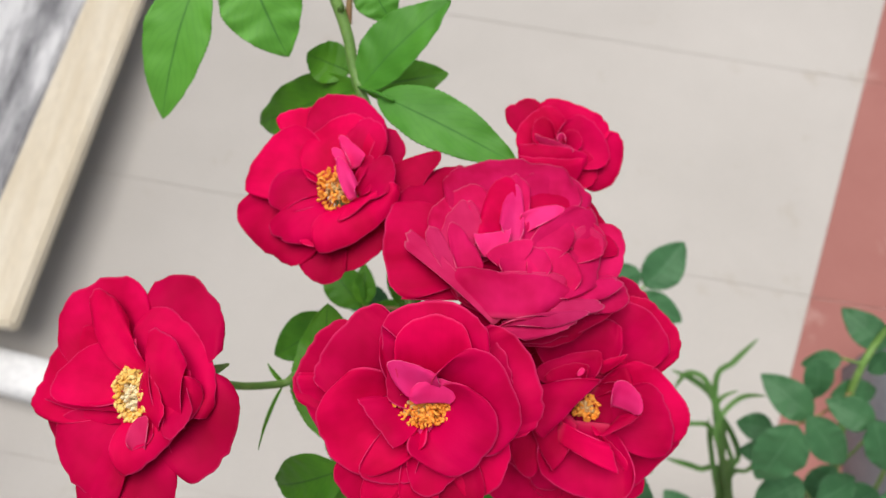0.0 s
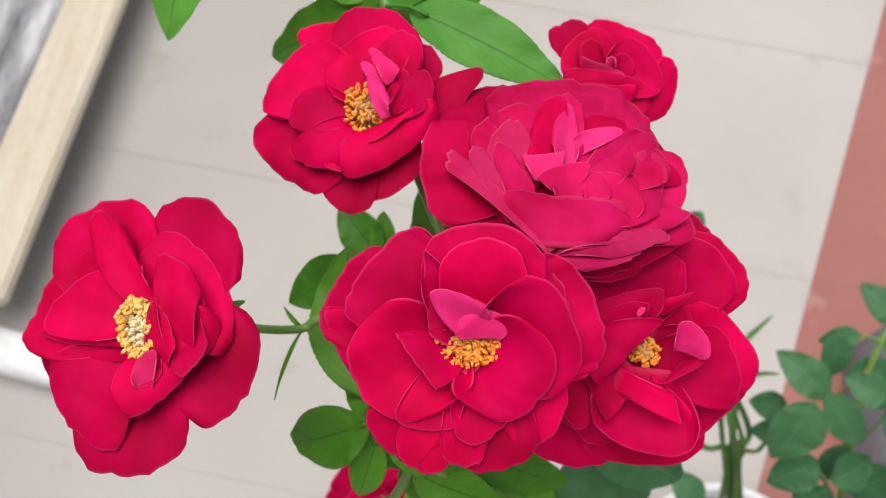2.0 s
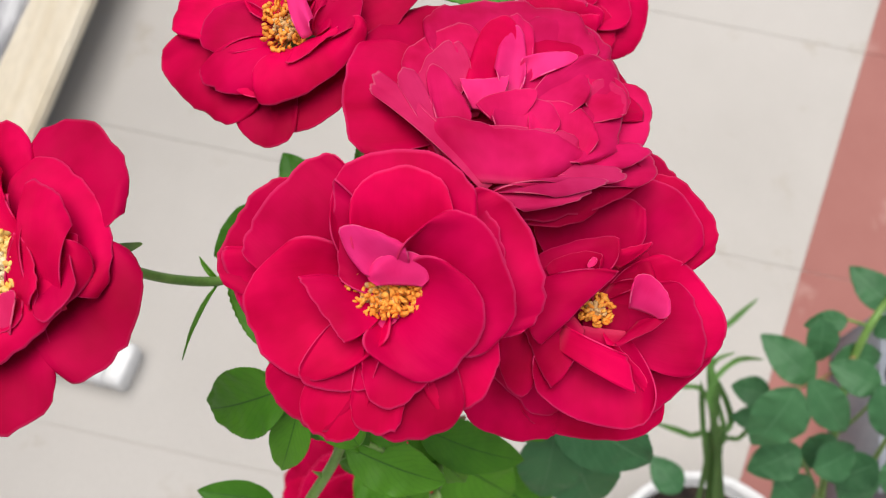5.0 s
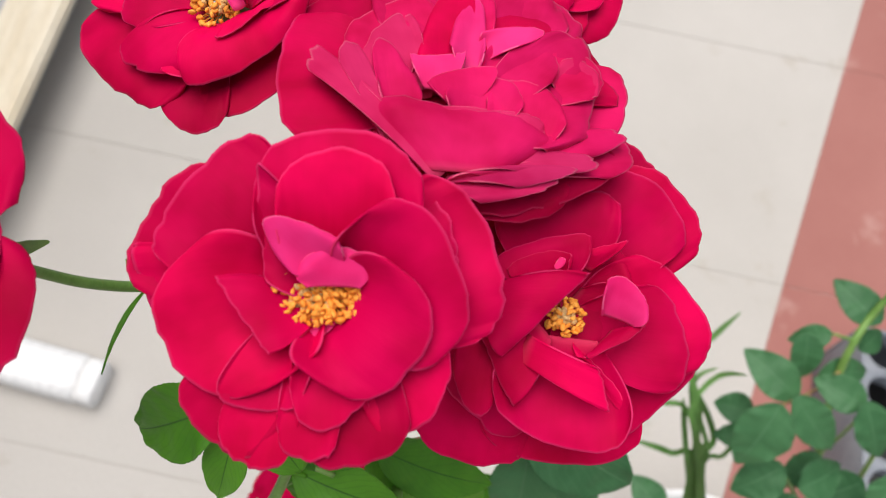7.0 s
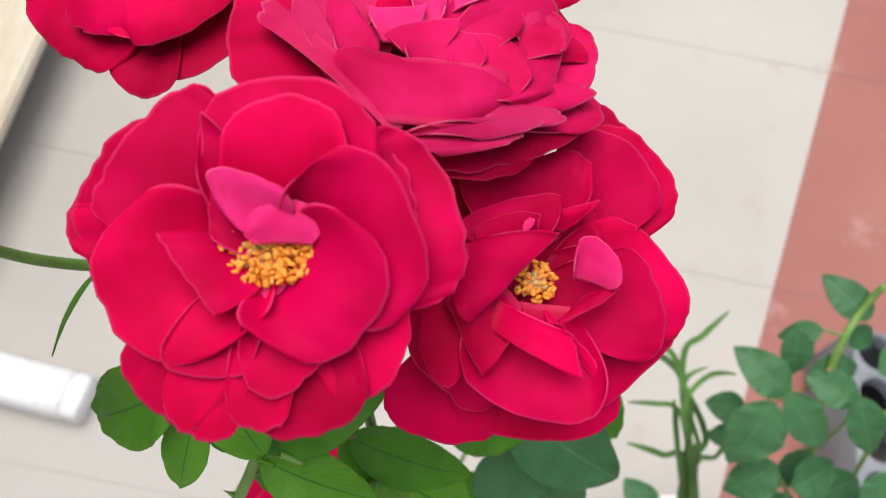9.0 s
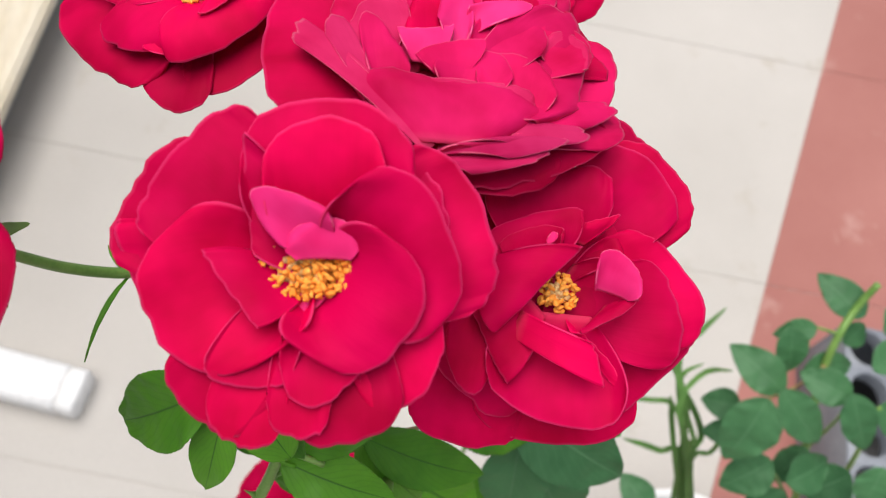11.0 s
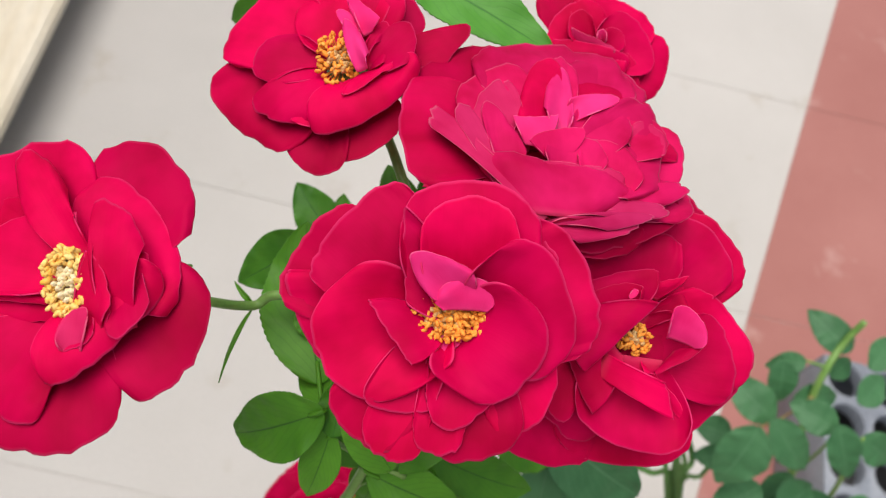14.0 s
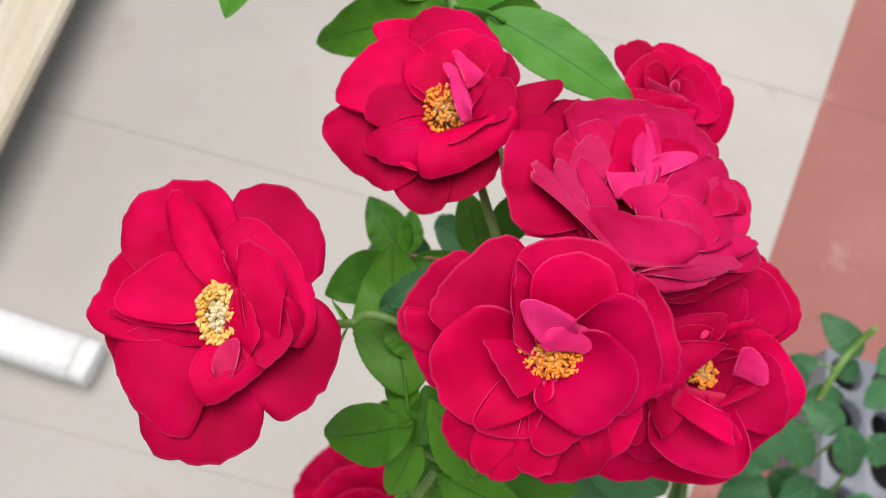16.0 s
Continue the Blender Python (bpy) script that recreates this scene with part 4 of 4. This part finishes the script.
petal(small_bloom, (2.1, -1.2, -0.0), (-0.1, 0.1, 4.0), (1.6, 1.9, 3.8), (2.8, -0.3, 3.7), look_of=PETAL_PINK)
petal(small_bloom, (-4.6, -14.2, 1.5), (-14.1, -3.1, 5.4), (-1.5, -2.4, 4.1), (10.1, -8.5, 3.0), full=0.5, neck=0.5, cup=-0.3)
petal(small_bloom, (-1.2, -17.2, 1.1), (-14.3, -5.7, 6.4), (-2.7, -7.0, 5.3), (9.0, -8.6, 4.1), full=0.4, neck=0.5, cup=-0.35)

hidden_bloom = new_bloom(bush, (-85.5, -192.9, -360.0), 1.30, PETAL_SHADED, "deep crimson rose low down among the leaves", (0, 0, -1))
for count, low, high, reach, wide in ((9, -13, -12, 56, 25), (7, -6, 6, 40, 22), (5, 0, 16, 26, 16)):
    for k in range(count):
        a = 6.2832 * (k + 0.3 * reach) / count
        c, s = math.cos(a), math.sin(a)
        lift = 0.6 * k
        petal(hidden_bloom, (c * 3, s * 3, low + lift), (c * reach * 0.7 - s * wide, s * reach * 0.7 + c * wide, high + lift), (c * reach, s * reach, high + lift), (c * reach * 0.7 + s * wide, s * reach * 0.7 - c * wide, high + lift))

# canes and flower stalks
stem(bush, [(-0.0459, 0.1134, 1.2736), (-0.0395, 0.1162, 1.2701), (-0.0298, 0.1208, 1.2537), (-0.0199, 0.1269, 1.2403), (-0.0100, 0.1294, 1.2439), (0.0281, 0.1216, 1.2416)], 0.0012, 0.0016, STEM, "stem", 0, 1)
stem(bush, [(0.0003, 0.1877, 1.2746), (0.0103, 0.1765, 1.2696), (0.0183, 0.1626, 1.2629), (0.0247, 0.1486, 1.2560), (0.0281, 0.1216, 1.2416)], 0.0012, 0.0018, STEM, "stem", 0, 1)
stem(bush, [(0.0342, 0.1123, 1.2785), (0.0334, 0.1161, 1.2587), (0.0281, 0.1216, 1.2416)], 0.0014, 0.0018, STEM, "stem", 0, 1)
stem(bush, [(0.0581, 0.1551, 1.2907), (0.0520, 0.1442, 1.2612), (0.0281, 0.1216, 1.2416)], 0.0014, 0.0018, STEM, "stem", 0, 1)
stem(bush, [(0.0939, 0.1167, 1.2646), (0.0687, 0.1167, 1.2435), (0.0281, 0.1216, 1.2416)], 0.0014, 0.0018, STEM, "stem", 0, 1)
stem(bush, [(0.0801, 0.2124, 1.2706), (0.0694, 0.1854, 1.2582), (0.0498, 0.1480, 1.2436), (0.0281, 0.1216, 1.2416)], 0.0012, 0.0018, STEM, "stem", 0, 1)
stem(bush, [(0.0281, 0.1216, 1.2416), (0.0447, 0.1166, 1.1859), (0.0498, 0.1022, 1.1557), (0.0495, 0.0751, 1.1294), (0.0599, 0.1005, 0.5000)], 0.0014, 0.0024, STEM, "stem", 5, 1)
stem(bush, [(0.0132, 0.1251, 0.8551), (0.0702, 0.0738, 0.8106), (0.0799, 0.1305, 0.4000)], 0.0020, 0.0030, STEM, "stem", 0, 1)
stem(bush, [(0.0599, 0.1005, 0.5000), (0.0749, 0.1105, 0.2500), (0.0599, 0.1005, 0.0000)], 0.0034, 0.0075, CANE, "cane", 6, 4)
stem(bush, [(-0.0172, 0.2667, 1.3026), (-0.0108, 0.2573, 1.2942), (-0.0059, 0.2475, 1.2856), (-0.0015, 0.2340, 1.2761), (0.0154, 0.1991, 1.2611), (0.0296, 0.1645, 1.2654)], 0.0024, 0.0019, STEM, "stem", 2, 1)
stem(bush, [(-0.0043, 0.2672, 1.3030), (-0.0058, 0.2593, 1.2953), (-0.0061, 0.2522, 1.2881)], 0.0010, 0.0013, STEM_RED, "stem", 0, 1)

# leaves of the upper shoot
leaf(bush, (-0.0635, 0.2669, 1.2954), (-0.0792, 0.2227, 1.2625), 26.2, LEAF_BRIGHT, 0.15, 0.05)
leaf(bush, (-0.0448, 0.2691, 1.3013), (-0.0288, 0.2407, 1.2817), 31.6, LEAF_BRIGHT, 0.15, 0.05)
leaf(bush, (0.0001, 0.2675, 1.2975), (0.0098, 0.2551, 1.2876), 18.0, LEAF_BRIGHT, 0.15, 0.05)
leaf(bush, (-0.0012, 0.2314, 1.2770), (0.0298, 0.2526, 1.3046), 24.4, LEAF_BRIGHT, 0.25, 0.04, twist=-20)
leaf(bush, (-0.0007, 0.2417, 1.2644), (0.0327, 0.2513, 1.2654), 17.5, LEAF, 0.15, 0.04, stalk=(-0.0020, 0.2343, 1.2751))
leaf(bush, (-0.0061, 0.2446, 1.2704), (-0.0254, 0.2558, 1.2671), 17.4, LEAF, 0.15, 0.04, stalk=(-0.0015, 0.2331, 1.2746))
leaf(bush, (-0.0018, 0.2353, 1.2723), (-0.0565, 0.2499, 1.2251), 23.3, LEAF, 0.2, 0.06)
leaf(bush, (0.0079, 0.2160, 1.2938), (0.0578, 0.1911, 1.2935), 20.1, LEAF_BRIGHT, 0.22, 0.05, twist=-12, stalk=(-0.0008, 0.2316, 1.2771))
stem(bush, [(-0.0422, 0.2676, 1.3028), (-0.0257, 0.2692, 1.3038), (-0.0121, 0.2619, 1.2966)], 0.0008, 0.0010, STEM_RED, "stem", 0, 1)

# leaves between the blooms
leaf(bush, (-0.0010, 0.1861, 1.1756), (-0.0203, 0.2065, 1.1846), 18.0, LEAF, 0.25, 0.05)
leaf(bush, (-0.0001, 0.1866, 1.1760), (-0.0012, 0.2036, 1.1851), 11.0, LEAF, 0.35, 0.05)
stem(bush, [(-0.0005, 0.1862, 1.1757), (0.0055, 0.1861, 1.1763), (0.0301, 0.1765, 1.1967)], 0.0008, 0.0010, STEM_RED)
leaf(bush, (-0.0072, 0.1587, 1.2259), (-0.0304, 0.1460, 1.2141), 18.5, LEAF, 0.2, 0.05)
leaf(bush, (0.0016, 0.1085, 1.2316), (-0.0106, 0.1626, 1.2357), 28.3, LEAF, 0.18, 0.06, stalk=(0.0034, 0.1008, 1.2321))
leaf(bush, (-0.0088, 0.1278, 1.2569), (0.0041, 0.1384, 1.2676), 8.5, LEAF_COOL, 0.3, 0.05)
leaf(bush, (0.0239, 0.1657, 1.2217), (0.0143, 0.1906, 1.2285), 14.7, LEAF, 0.25, 0.05)
leaf(bush, (0.0292, 0.1717, 1.2256), (0.0375, 0.1907, 1.2369), 14.5, LEAF, 0.25, 0.05)
leaf(bush, (-0.0199, 0.1269, 1.2403), (-0.0251, 0.1039, 1.2444), 1.3, LEAF, 0.3, 0.10)
leaf(bush, (-0.0199, 0.1269, 1.2403), (-0.0262, 0.1312, 1.2442), 1.6, LEAF, 0.5, 0.25)
leaf(bush, (0.0105, 0.1917, 1.1658), (-0.0049, 0.2018, 1.1581), 12.6, LEAF_COOL, 0.2, 0.05)
leaf(bush, (0.0189, 0.2012, 1.1719), (0.0112, 0.2133, 1.1662), 11.4, LEAF_COOL, 0.2, 0.05)
leaf(bush, (0.0298, 0.1954, 1.1700), (0.0341, 0.2140, 1.1691), 15.2, LEAF_COOL, 0.2, 0.05)
leaf(bush, (-0.0031, 0.2124, 1.1297), (-0.0189, 0.2165, 1.1073), 11.4, LEAF_COOL, 0.2, 0.05)
leaf(bush, (0.0036, 0.0980, 1.2382), (-0.0250, 0.0955, 1.2118), 20.9, LEAF, 0.22, 0.06, stalk=(0.0045, 0.1000, 1.2341))
leaf(bush, (0.0066, 0.0960, 1.2299), (0.0007, 0.0795, 1.2088), 12.0, LEAF, 0.3, 0.06, stalk=(0.0047, 0.1001, 1.2319))
leaf(bush, (0.0047, 0.1006, 1.2322), (-0.0049, 0.1252, 1.2193), 11.2, LEAF, 0.2, 0.05)
leaf(bush, (0.0066, 0.1105, 1.2378), (0.0269, 0.0864, 1.2223), 15.5, LEAF, 0.25, 0.05)
stem(bush, [(0.0047, 0.1006, 1.2322), (0.0083, 0.0962, 1.2165), (0.0309, 0.0916, 1.1993)], 0.0007, 0.0009, STEM, "stem", 0, 1)
leaf(bush, (0.0168, 0.1215, 1.2083), (0.0126, 0.1003, 1.1848), 18.4, LEAF, 0.2, 0.05)
leaf(bush, (0.0242, 0.0994, 1.1856), (0.0193, 0.0880, 1.1674), 16.9, LEAF, 0.2, 0.05)

# extra sprays behind the wide bloom
leaf(bush, (-0.0111, 0.1313, 1.2449), (0.0048, 0.1412, 1.2577), 8.5, LEAF_COOL, 0.5, 0.05)
leaf(bush, (0.0019, 0.1830, 1.1742), (0.0207, 0.1863, 1.1827), 8.0, LEAF, 0.3, 0.05)
leaf(bush, (-0.0054, 0.1325, 1.2382), (0.0030, 0.1195, 1.2343), 14, LEAF, 0.2, 0.05)
leaf(bush, (0.0073, 0.0935, 1.2297), (0.0082, 0.1101, 1.2366), 12, LEAF, 0.3, 0.05)
leaf(bush, (0.0248, 0.0848, 1.2315), (0.0077, 0.1021, 1.2482), 14, LEAF, 0.35, 0.06)
leaf(bush, (0.0274, 0.1958, 1.1726), (0.0103, 0.2043, 1.1731), 16, LEAF_COOL, 0.2, 0.05)

# leaves under the blooms
leaf(bush, (0.0175, 0.0944, 1.1988), (0.0032, 0.1043, 1.2125), 12.2, LEAF, 0.2, 0.05, stalk=(0.0180, 0.0942, 1.1964))
leaf(bush, (0.0192, 0.0947, 1.1992), (0.0526, 0.1089, 1.2194), 15.4, LEAF, 0.2, 0.05, stalk=(0.0180, 0.0942, 1.1964))
leaf(bush, (0.0191, 0.0922, 1.1977), (0.0525, 0.0838, 1.1889), 18.5, LEAF, 0.2, 0.05, stalk=(0.0180, 0.0942, 1.1964))
leaf(bush, (0.0415, 0.1054, 1.1772), (0.0824, 0.0984, 1.1618), 18.6, LEAF, 0.2, 0.05)
leaf(bush, (0.0398, 0.1044, 1.1765), (0.0627, 0.0911, 1.1443), 15.9, LEAF, 0.2, 0.05)
leaf(bush, (-0.0066, 0.0798, 1.1583), (-0.0332, 0.0799, 1.1607), 12.6, LEAF, 0.2, 0.05)
leaf(bush, (-0.0016, 0.1281, 1.1540), (0.0111, 0.1103, 1.1334), 24.5, LEAF, 0.2, 0.05)
leaf(bush, (0.0176, 0.1339, 1.1475), (0.0314, 0.1155, 1.1266), 27.5, LEAF, 0.2, 0.05)
stem(bush, [(0.0180, 0.0942, 1.1964), (0.0140, 0.0879, 1.1844), (0.0060, 0.0791, 1.1637), (-0.0013, 0.0712, 1.1389), (0.0599, 0.1005, 0.6000)], 0.0016, 0.0021, STEM, "stem", 3, 1)
stem(bush, [(0.0180, 0.0942, 1.1964), (0.0415, 0.1054, 1.1772), (0.0586, 0.1138, 1.1627)], 0.0007, 0.0008, STEM_RED, "stem", 0, 1)
leaf(bush, (0.1029, 0.1437, 1.1028), (0.1582, 0.1205, 1.0713), 37.4, LEAF_COOL, 0.2, 0.05)
leaf(bush, (0.1072, 0.1320, 1.0850), (0.1070, 0.1048, 1.0464), 30.7, LEAF_COOL, 0.2, 0.05)
leaf(bush, (0.1236, 0.1372, 1.0432), (0.1449, 0.1103, 1.0066), 39.8, LEAF_COOL, 0.2, 0.05)
leaf(bush, (0.0752, 0.1383, 1.1204), (0.1125, 0.1291, 1.0954), 28.3, LEAF, 0.2, 0.05)
leaf(bush, (0.0501, 0.1167, 1.0943), (0.0921, 0.1014, 1.0662), 36.4, LEAF, 0.2, 0.05)
leaf(bush, (0.0169, 0.1107, 1.0649), (0.0533, 0.0961, 1.0482), 35.4, LEAF, 0.2, 0.05)
leaf(bush, (0.1302, 0.1614, 1.0807), (0.1644, 0.1452, 1.0514), 29.7, LEAF, 0.2, 0.05)
leaf(bush, (0.0748, 0.1265, 1.0328), (0.1203, 0.1004, 1.0103), 42.1, LEAF, 0.2, 0.05)

# ---- young plants beside the bush ----
young = thing("young_rose_plant", (0.6909, 0.1071, 0.2400), "young leafy rose plant with cool green leaflets growing in a pot", "plant")
leaf(young, (0.4429, 0.3201, 0.8426), (0.4066, 0.3543, 0.8492), 30.4, LEAF_COOL, 0.15, 0.06)
leaf(young, (0.4027, 0.3097, 0.8366), (0.3710, 0.3061, 0.8230), 21.2, LEAF_COOL, 0.15, 0.06)
leaf(young, (0.3814, 0.3089, 0.8359), (0.3869, 0.2780, 0.8081), 27.7, LEAF_COOL, 0.15, 0.06)
leaf(young, (0.3789, 0.2602, 0.8099), (0.3364, 0.2971, 0.8178), 34.1, LEAF_COOL, 0.15, 0.06)
leaf(young, (0.3490, 0.2439, 0.8405), (0.3277, 0.2029, 0.7957), 46.0, LEAF_COOL, 0.15, 0.06)
leaf(young, (0.3650, 0.2534, 0.8344), (0.4067, 0.2191, 0.8052), 33.0, LEAF_COOL, 0.15, 0.06)
leaf(young, (0.4222, 0.2512, 0.8338), (0.3839, 0.2711, 0.8327), 29.4, LEAF_COOL, 0.15, 0.06)
leaf(young, (0.4031, 0.2838, 0.8057), (0.4536, 0.2935, 0.8001), 28.2, LEAF_COOL, 0.15, 0.06)
leaf(young, (0.4166, 0.2507, 0.8449), (0.4390, 0.2136, 0.8139), 30.8, LEAF_COOL, 0.15, 0.06)
leaf(young, (0.3640, 0.2622, 0.7597), (0.3318, 0.2705, 0.7525), 28.4, LEAF_COOL, 0.15, 0.06)
leaf(young, (0.3762, 0.2118, 0.7783), (0.3379, 0.1920, 0.7559), 39.0, LEAF_COOL, 0.15, 0.06)
leaf(young, (0.3898, 0.1965, 0.7702), (0.4326, 0.2184, 0.7711), 35.3, LEAF_COOL, 0.15, 0.06)
leaf(young, (0.4199, 0.2318, 0.7554), (0.3974, 0.2048, 0.7294), 31.9, LEAF_COOL, 0.15, 0.06)
leaf(young, (0.4570, 0.2100, 0.7555), (0.4209, 0.1942, 0.7353), 38.1, LEAF_COOL, 0.15, 0.06)
leaf(young, (0.4412, 0.3093, 0.8084), (0.4670, 0.3301, 0.8085), 21.0, LEAF_COOL, 0.15, 0.06)
leaf(young, (0.4519, 0.2498, 0.8221), (0.4890, 0.2361, 0.8038), 31.6, LEAF_COOL, 0.15, 0.06)
leaf(young, (0.4513, 0.2793, 0.8265), (0.4814, 0.3062, 0.8299), 27.5, LEAF_COOL, 0.15, 0.06)
leaf(young, (0.4658, 0.3102, 0.8318), (0.4910, 0.3421, 0.8378), 26.0, LEAF_COOL, 0.15, 0.06)
leaf(young, (0.4593, 0.2061, 0.7988), (0.4517, 0.1767, 0.7716), 36.2, LEAF_COOL, 0.15, 0.06)
leaf(young, (0.3980, 0.2554, 0.7111), (0.3508, 0.2562, 0.6997), 30.9, LEAF_COOL, 0.15, 0.06)
leaf(young, (0.4361, 0.2086, 0.7318), (0.4756, 0.1831, 0.7073), 44.0, LEAF_COOL, 0.15, 0.06)
leaf(young, (0.3684, 0.1927, 0.7453), (0.4063, 0.1678, 0.7210), 42.9, LEAF_COOL, 0.15, 0.06)
leaf(young, (0.3150, 0.1923, 0.6425), (0.2869, 0.2245, 0.6481), 32.0, LEAF_COOL, 0.15, 0.06)
stem(young, [(0.4423, 0.3375, 0.8689), (0.4340, 0.3252, 0.8452), (0.4226, 0.3040, 0.8281), (0.4217, 0.2783, 0.7917), (0.4346, 0.2273, 0.7191), (0.5142, 0.1879, 0.5288), (0.6909, 0.1071, 0.2400)], 0.0030, 0.0042, STEM, "stem", 0, 1)
stem(young, [(0.4027, 0.3097, 0.8366), (0.4239, 0.3070, 0.8320)], 0.0012, 0.0014, STEM, "stem", 0, 1)
stem(young, [(0.3789, 0.2602, 0.8099), (0.4011, 0.2738, 0.8117), (0.4211, 0.2891, 0.8087)], 0.0012, 0.0016, STEM_RED, "stem", 0, 1)
stem(young, [(0.4222, 0.2525, 0.8345), (0.4283, 0.2454, 0.7968), (0.4343, 0.2395, 0.7370)], 0.0012, 0.0016, STEM, "stem", 0, 1)
stem(young, [(0.3513, 0.2454, 0.8357), (0.3789, 0.2602, 0.8099)], 0.0012, 0.0016, STEM_RED, "stem", 0, 1)
stem(young, [(0.4519, 0.2498, 0.8221), (0.4677, 0.2241, 0.7404), (0.5111, 0.1948, 0.5665)], 0.0016, 0.0030, STEM, "stem", 0, 1)
stem(young, [(0.3762, 0.2084, 0.7708), (0.4193, 0.2022, 0.7056), (0.5088, 0.1920, 0.5423)], 0.0016, 0.0030, STEM, "stem", 0, 1)

# a far low twig of the bush
leaf(bush, (0.2101, 0.3388, 0.9012), (0.2418, 0.3738, 0.9202), 34.4, LEAF_COOL, 0.2, 0.04)
leaf(bush, (0.2038, 0.3327, 0.8979), (0.2440, 0.3139, 0.8882), 24.8, LEAF_COOL, 0.2, 0.04)
leaf(bush, (0.2017, 0.3356, 0.8994), (0.1806, 0.3546, 0.9093), 26.8, LEAF_COOL, 0.2, 0.04)
stem(bush, [(0.2101, 0.3388, 0.9012), (0.2000, 0.3313, 0.8971), (0.1751, 0.3025, 0.8700), (0.1360, 0.2436, 0.7928), (0.0799, 0.1205, 0.4500)], 0.0012, 0.0020, STEM, "stem", 0, 1)

# strap-leaved plant
strap = thing("strap_leaved_plant", (0.5019, 0.1574, 0.1721), "thin strap-leaved green plant growing in a white pot", "plant")

def blade(plant, pts, width, look_of):
    line = spline([Vector(p) for p in pts], 7)
    n = len(line) - 1
    bm = bmesh.new()

    def spot(u, v):
        i = min(int(v * n), n - 1)
        f = v * n - i
        p = line[i].lerp(line[i + 1], f)
        d = (line[i + 1] - line[i]).normalized()
        side = d.cross(UP_SPRAY).normalized()
        k = min(1.0, (1 - v) * 5) ** 0.7
        return p + side * (u * width / 2 * k) + UP_SPRAY * (0.3 * abs(u) * width / 2 * k)

    sheet(bm, spot, 4, n, 0.0004)
    return mesh_part("leaf", bm, look_of, plant)


blade(strap, [(0.5476, 0.2022, 0.1721), (0.3449, 0.2402, 0.6684), (0.3128, 0.3059, 0.7599), (0.3295, 0.3261, 0.7709), (0.3528, 0.3475, 0.7826)], 0.0057, LEAF_STRAP)
blade(strap, [(0.4576, 0.1159, 0.1721), (0.3414, 0.2504, 0.6738), (0.3150, 0.2864, 0.7495), (0.2974, 0.3053, 0.7594), (0.2690, 0.3165, 0.7651)], 0.0060, LEAF_STRAP)
blade(strap, [(0.5355, 0.1810, 0.1721), (0.3449, 0.2402, 0.6684), (0.3186, 0.2725, 0.7194), (0.2974, 0.2767, 0.7215), (0.2747, 0.2797, 0.7115)], 0.0048, LEAF_STRAP)
blade(strap, [(0.5189, 0.1382, 0.1721), (0.3518, 0.2375, 0.6557), (0.3160, 0.2669, 0.7391), (0.3367, 0.2945, 0.7541), (0.3726, 0.3046, 0.7371)], 0.0051, LEAF_STRAP)
blade(strap, [(0.5125, 0.1681, 0.1721), (0.3446, 0.2454, 0.6712), (0.3052, 0.2975, 0.7667), (0.2826, 0.3112, 0.7737), (0.2727, 0.2995, 0.7561)], 0.0054, LEAF_STRAP)
blade(strap, [(0.5101, 0.1232, 0.1721), (0.3518, 0.2375, 0.6557), (0.3493, 0.2483, 0.6841), (0.3185, 0.2895, 0.7399), (0.3364, 0.3019, 0.7580)], 0.0048, LEAF_STRAP)
blade(strap, [(0.4950, 0.1467, 0.1721), (0.3535, 0.2366, 0.6325), (0.3215, 0.2468, 0.6604), (0.2824, 0.2524, 0.6743)], 0.0060, LEAF_STRAP)
blade(strap, [(0.5242, 0.2069, 0.1721), (0.3583, 0.2300, 0.6064), (0.3267, 0.2578, 0.6889), (0.3147, 0.2824, 0.7247)], 0.0054, LEAF_STRAP)
blade(strap, [(0.5469, 0.1618, 0.1721), (0.3629, 0.2315, 0.6299), (0.3546, 0.2588, 0.6898), (0.3120, 0.2912, 0.7520)], 0.0060, LEAF_STRAP)
blade(strap, [(0.4964, 0.1342, 0.1721), (0.3673, 0.2359, 0.6096), (0.3750, 0.2488, 0.6620), (0.3887, 0.2755, 0.6991)], 0.0048, LEAF_STRAP)


def flower_pot(place, radius, height, material, label):
    """A tapered pot with a rolled rim and soil inside; place is the middle of its foot."""
    pot = thing("flower_pot", place, label, "flower pot")
    c = Vector(place)

    def lathe(profile, mat, name, text=""):
        bm = bmesh.new()
        rows = [[bm.verts.new(c + Vector((r * math.cos(6.2832 * i / 40), r * math.sin(6.2832 * i / 40), z))) for i in range(40)] for r, z in profile]
        for a, b in zip(rows, rows[1:]):
            for i in range(40):
                bm.faces.new((a[i], a[(i + 1) % 40], b[(i + 1) % 40], b[i]))
        return mesh_part(name, bm, mat, pot, text)

    r, h = radius, height
    lathe([(0.001, 0), (r * 0.72, 0), (r * 0.97, h * 0.9), (r * 0.94, h * 0.9), (r * 0.70, 0.006), (0.001, 0.006)], material, "wall")
    lathe([(r * 0.94, h * 0.9), (r * 1.0, h * 0.88), (r * 1.04, h * 0.94), (r * 1.03, h), (r * 0.97, h), (r * 0.935, h * 0.93)], material, "rim")
    lathe([(0.001, h * 0.84), (r * 0.5, h * 0.85), (r * 0.935, h * 0.83), (r * 0.90, h * 0.78), (0.001, h * 0.76)], SOIL, "soil", "dark loose potting soil")
    return pot



flower_pot((0.502, 0.157, 0.0), 0.15, 0.205, WHITE, "white plastic flower pot holding a strap-leaved plant")
flower_pot((0.691, 0.107, 0.0), 0.14, 0.286, BLACK, "black plastic flower pot holding a young rose")
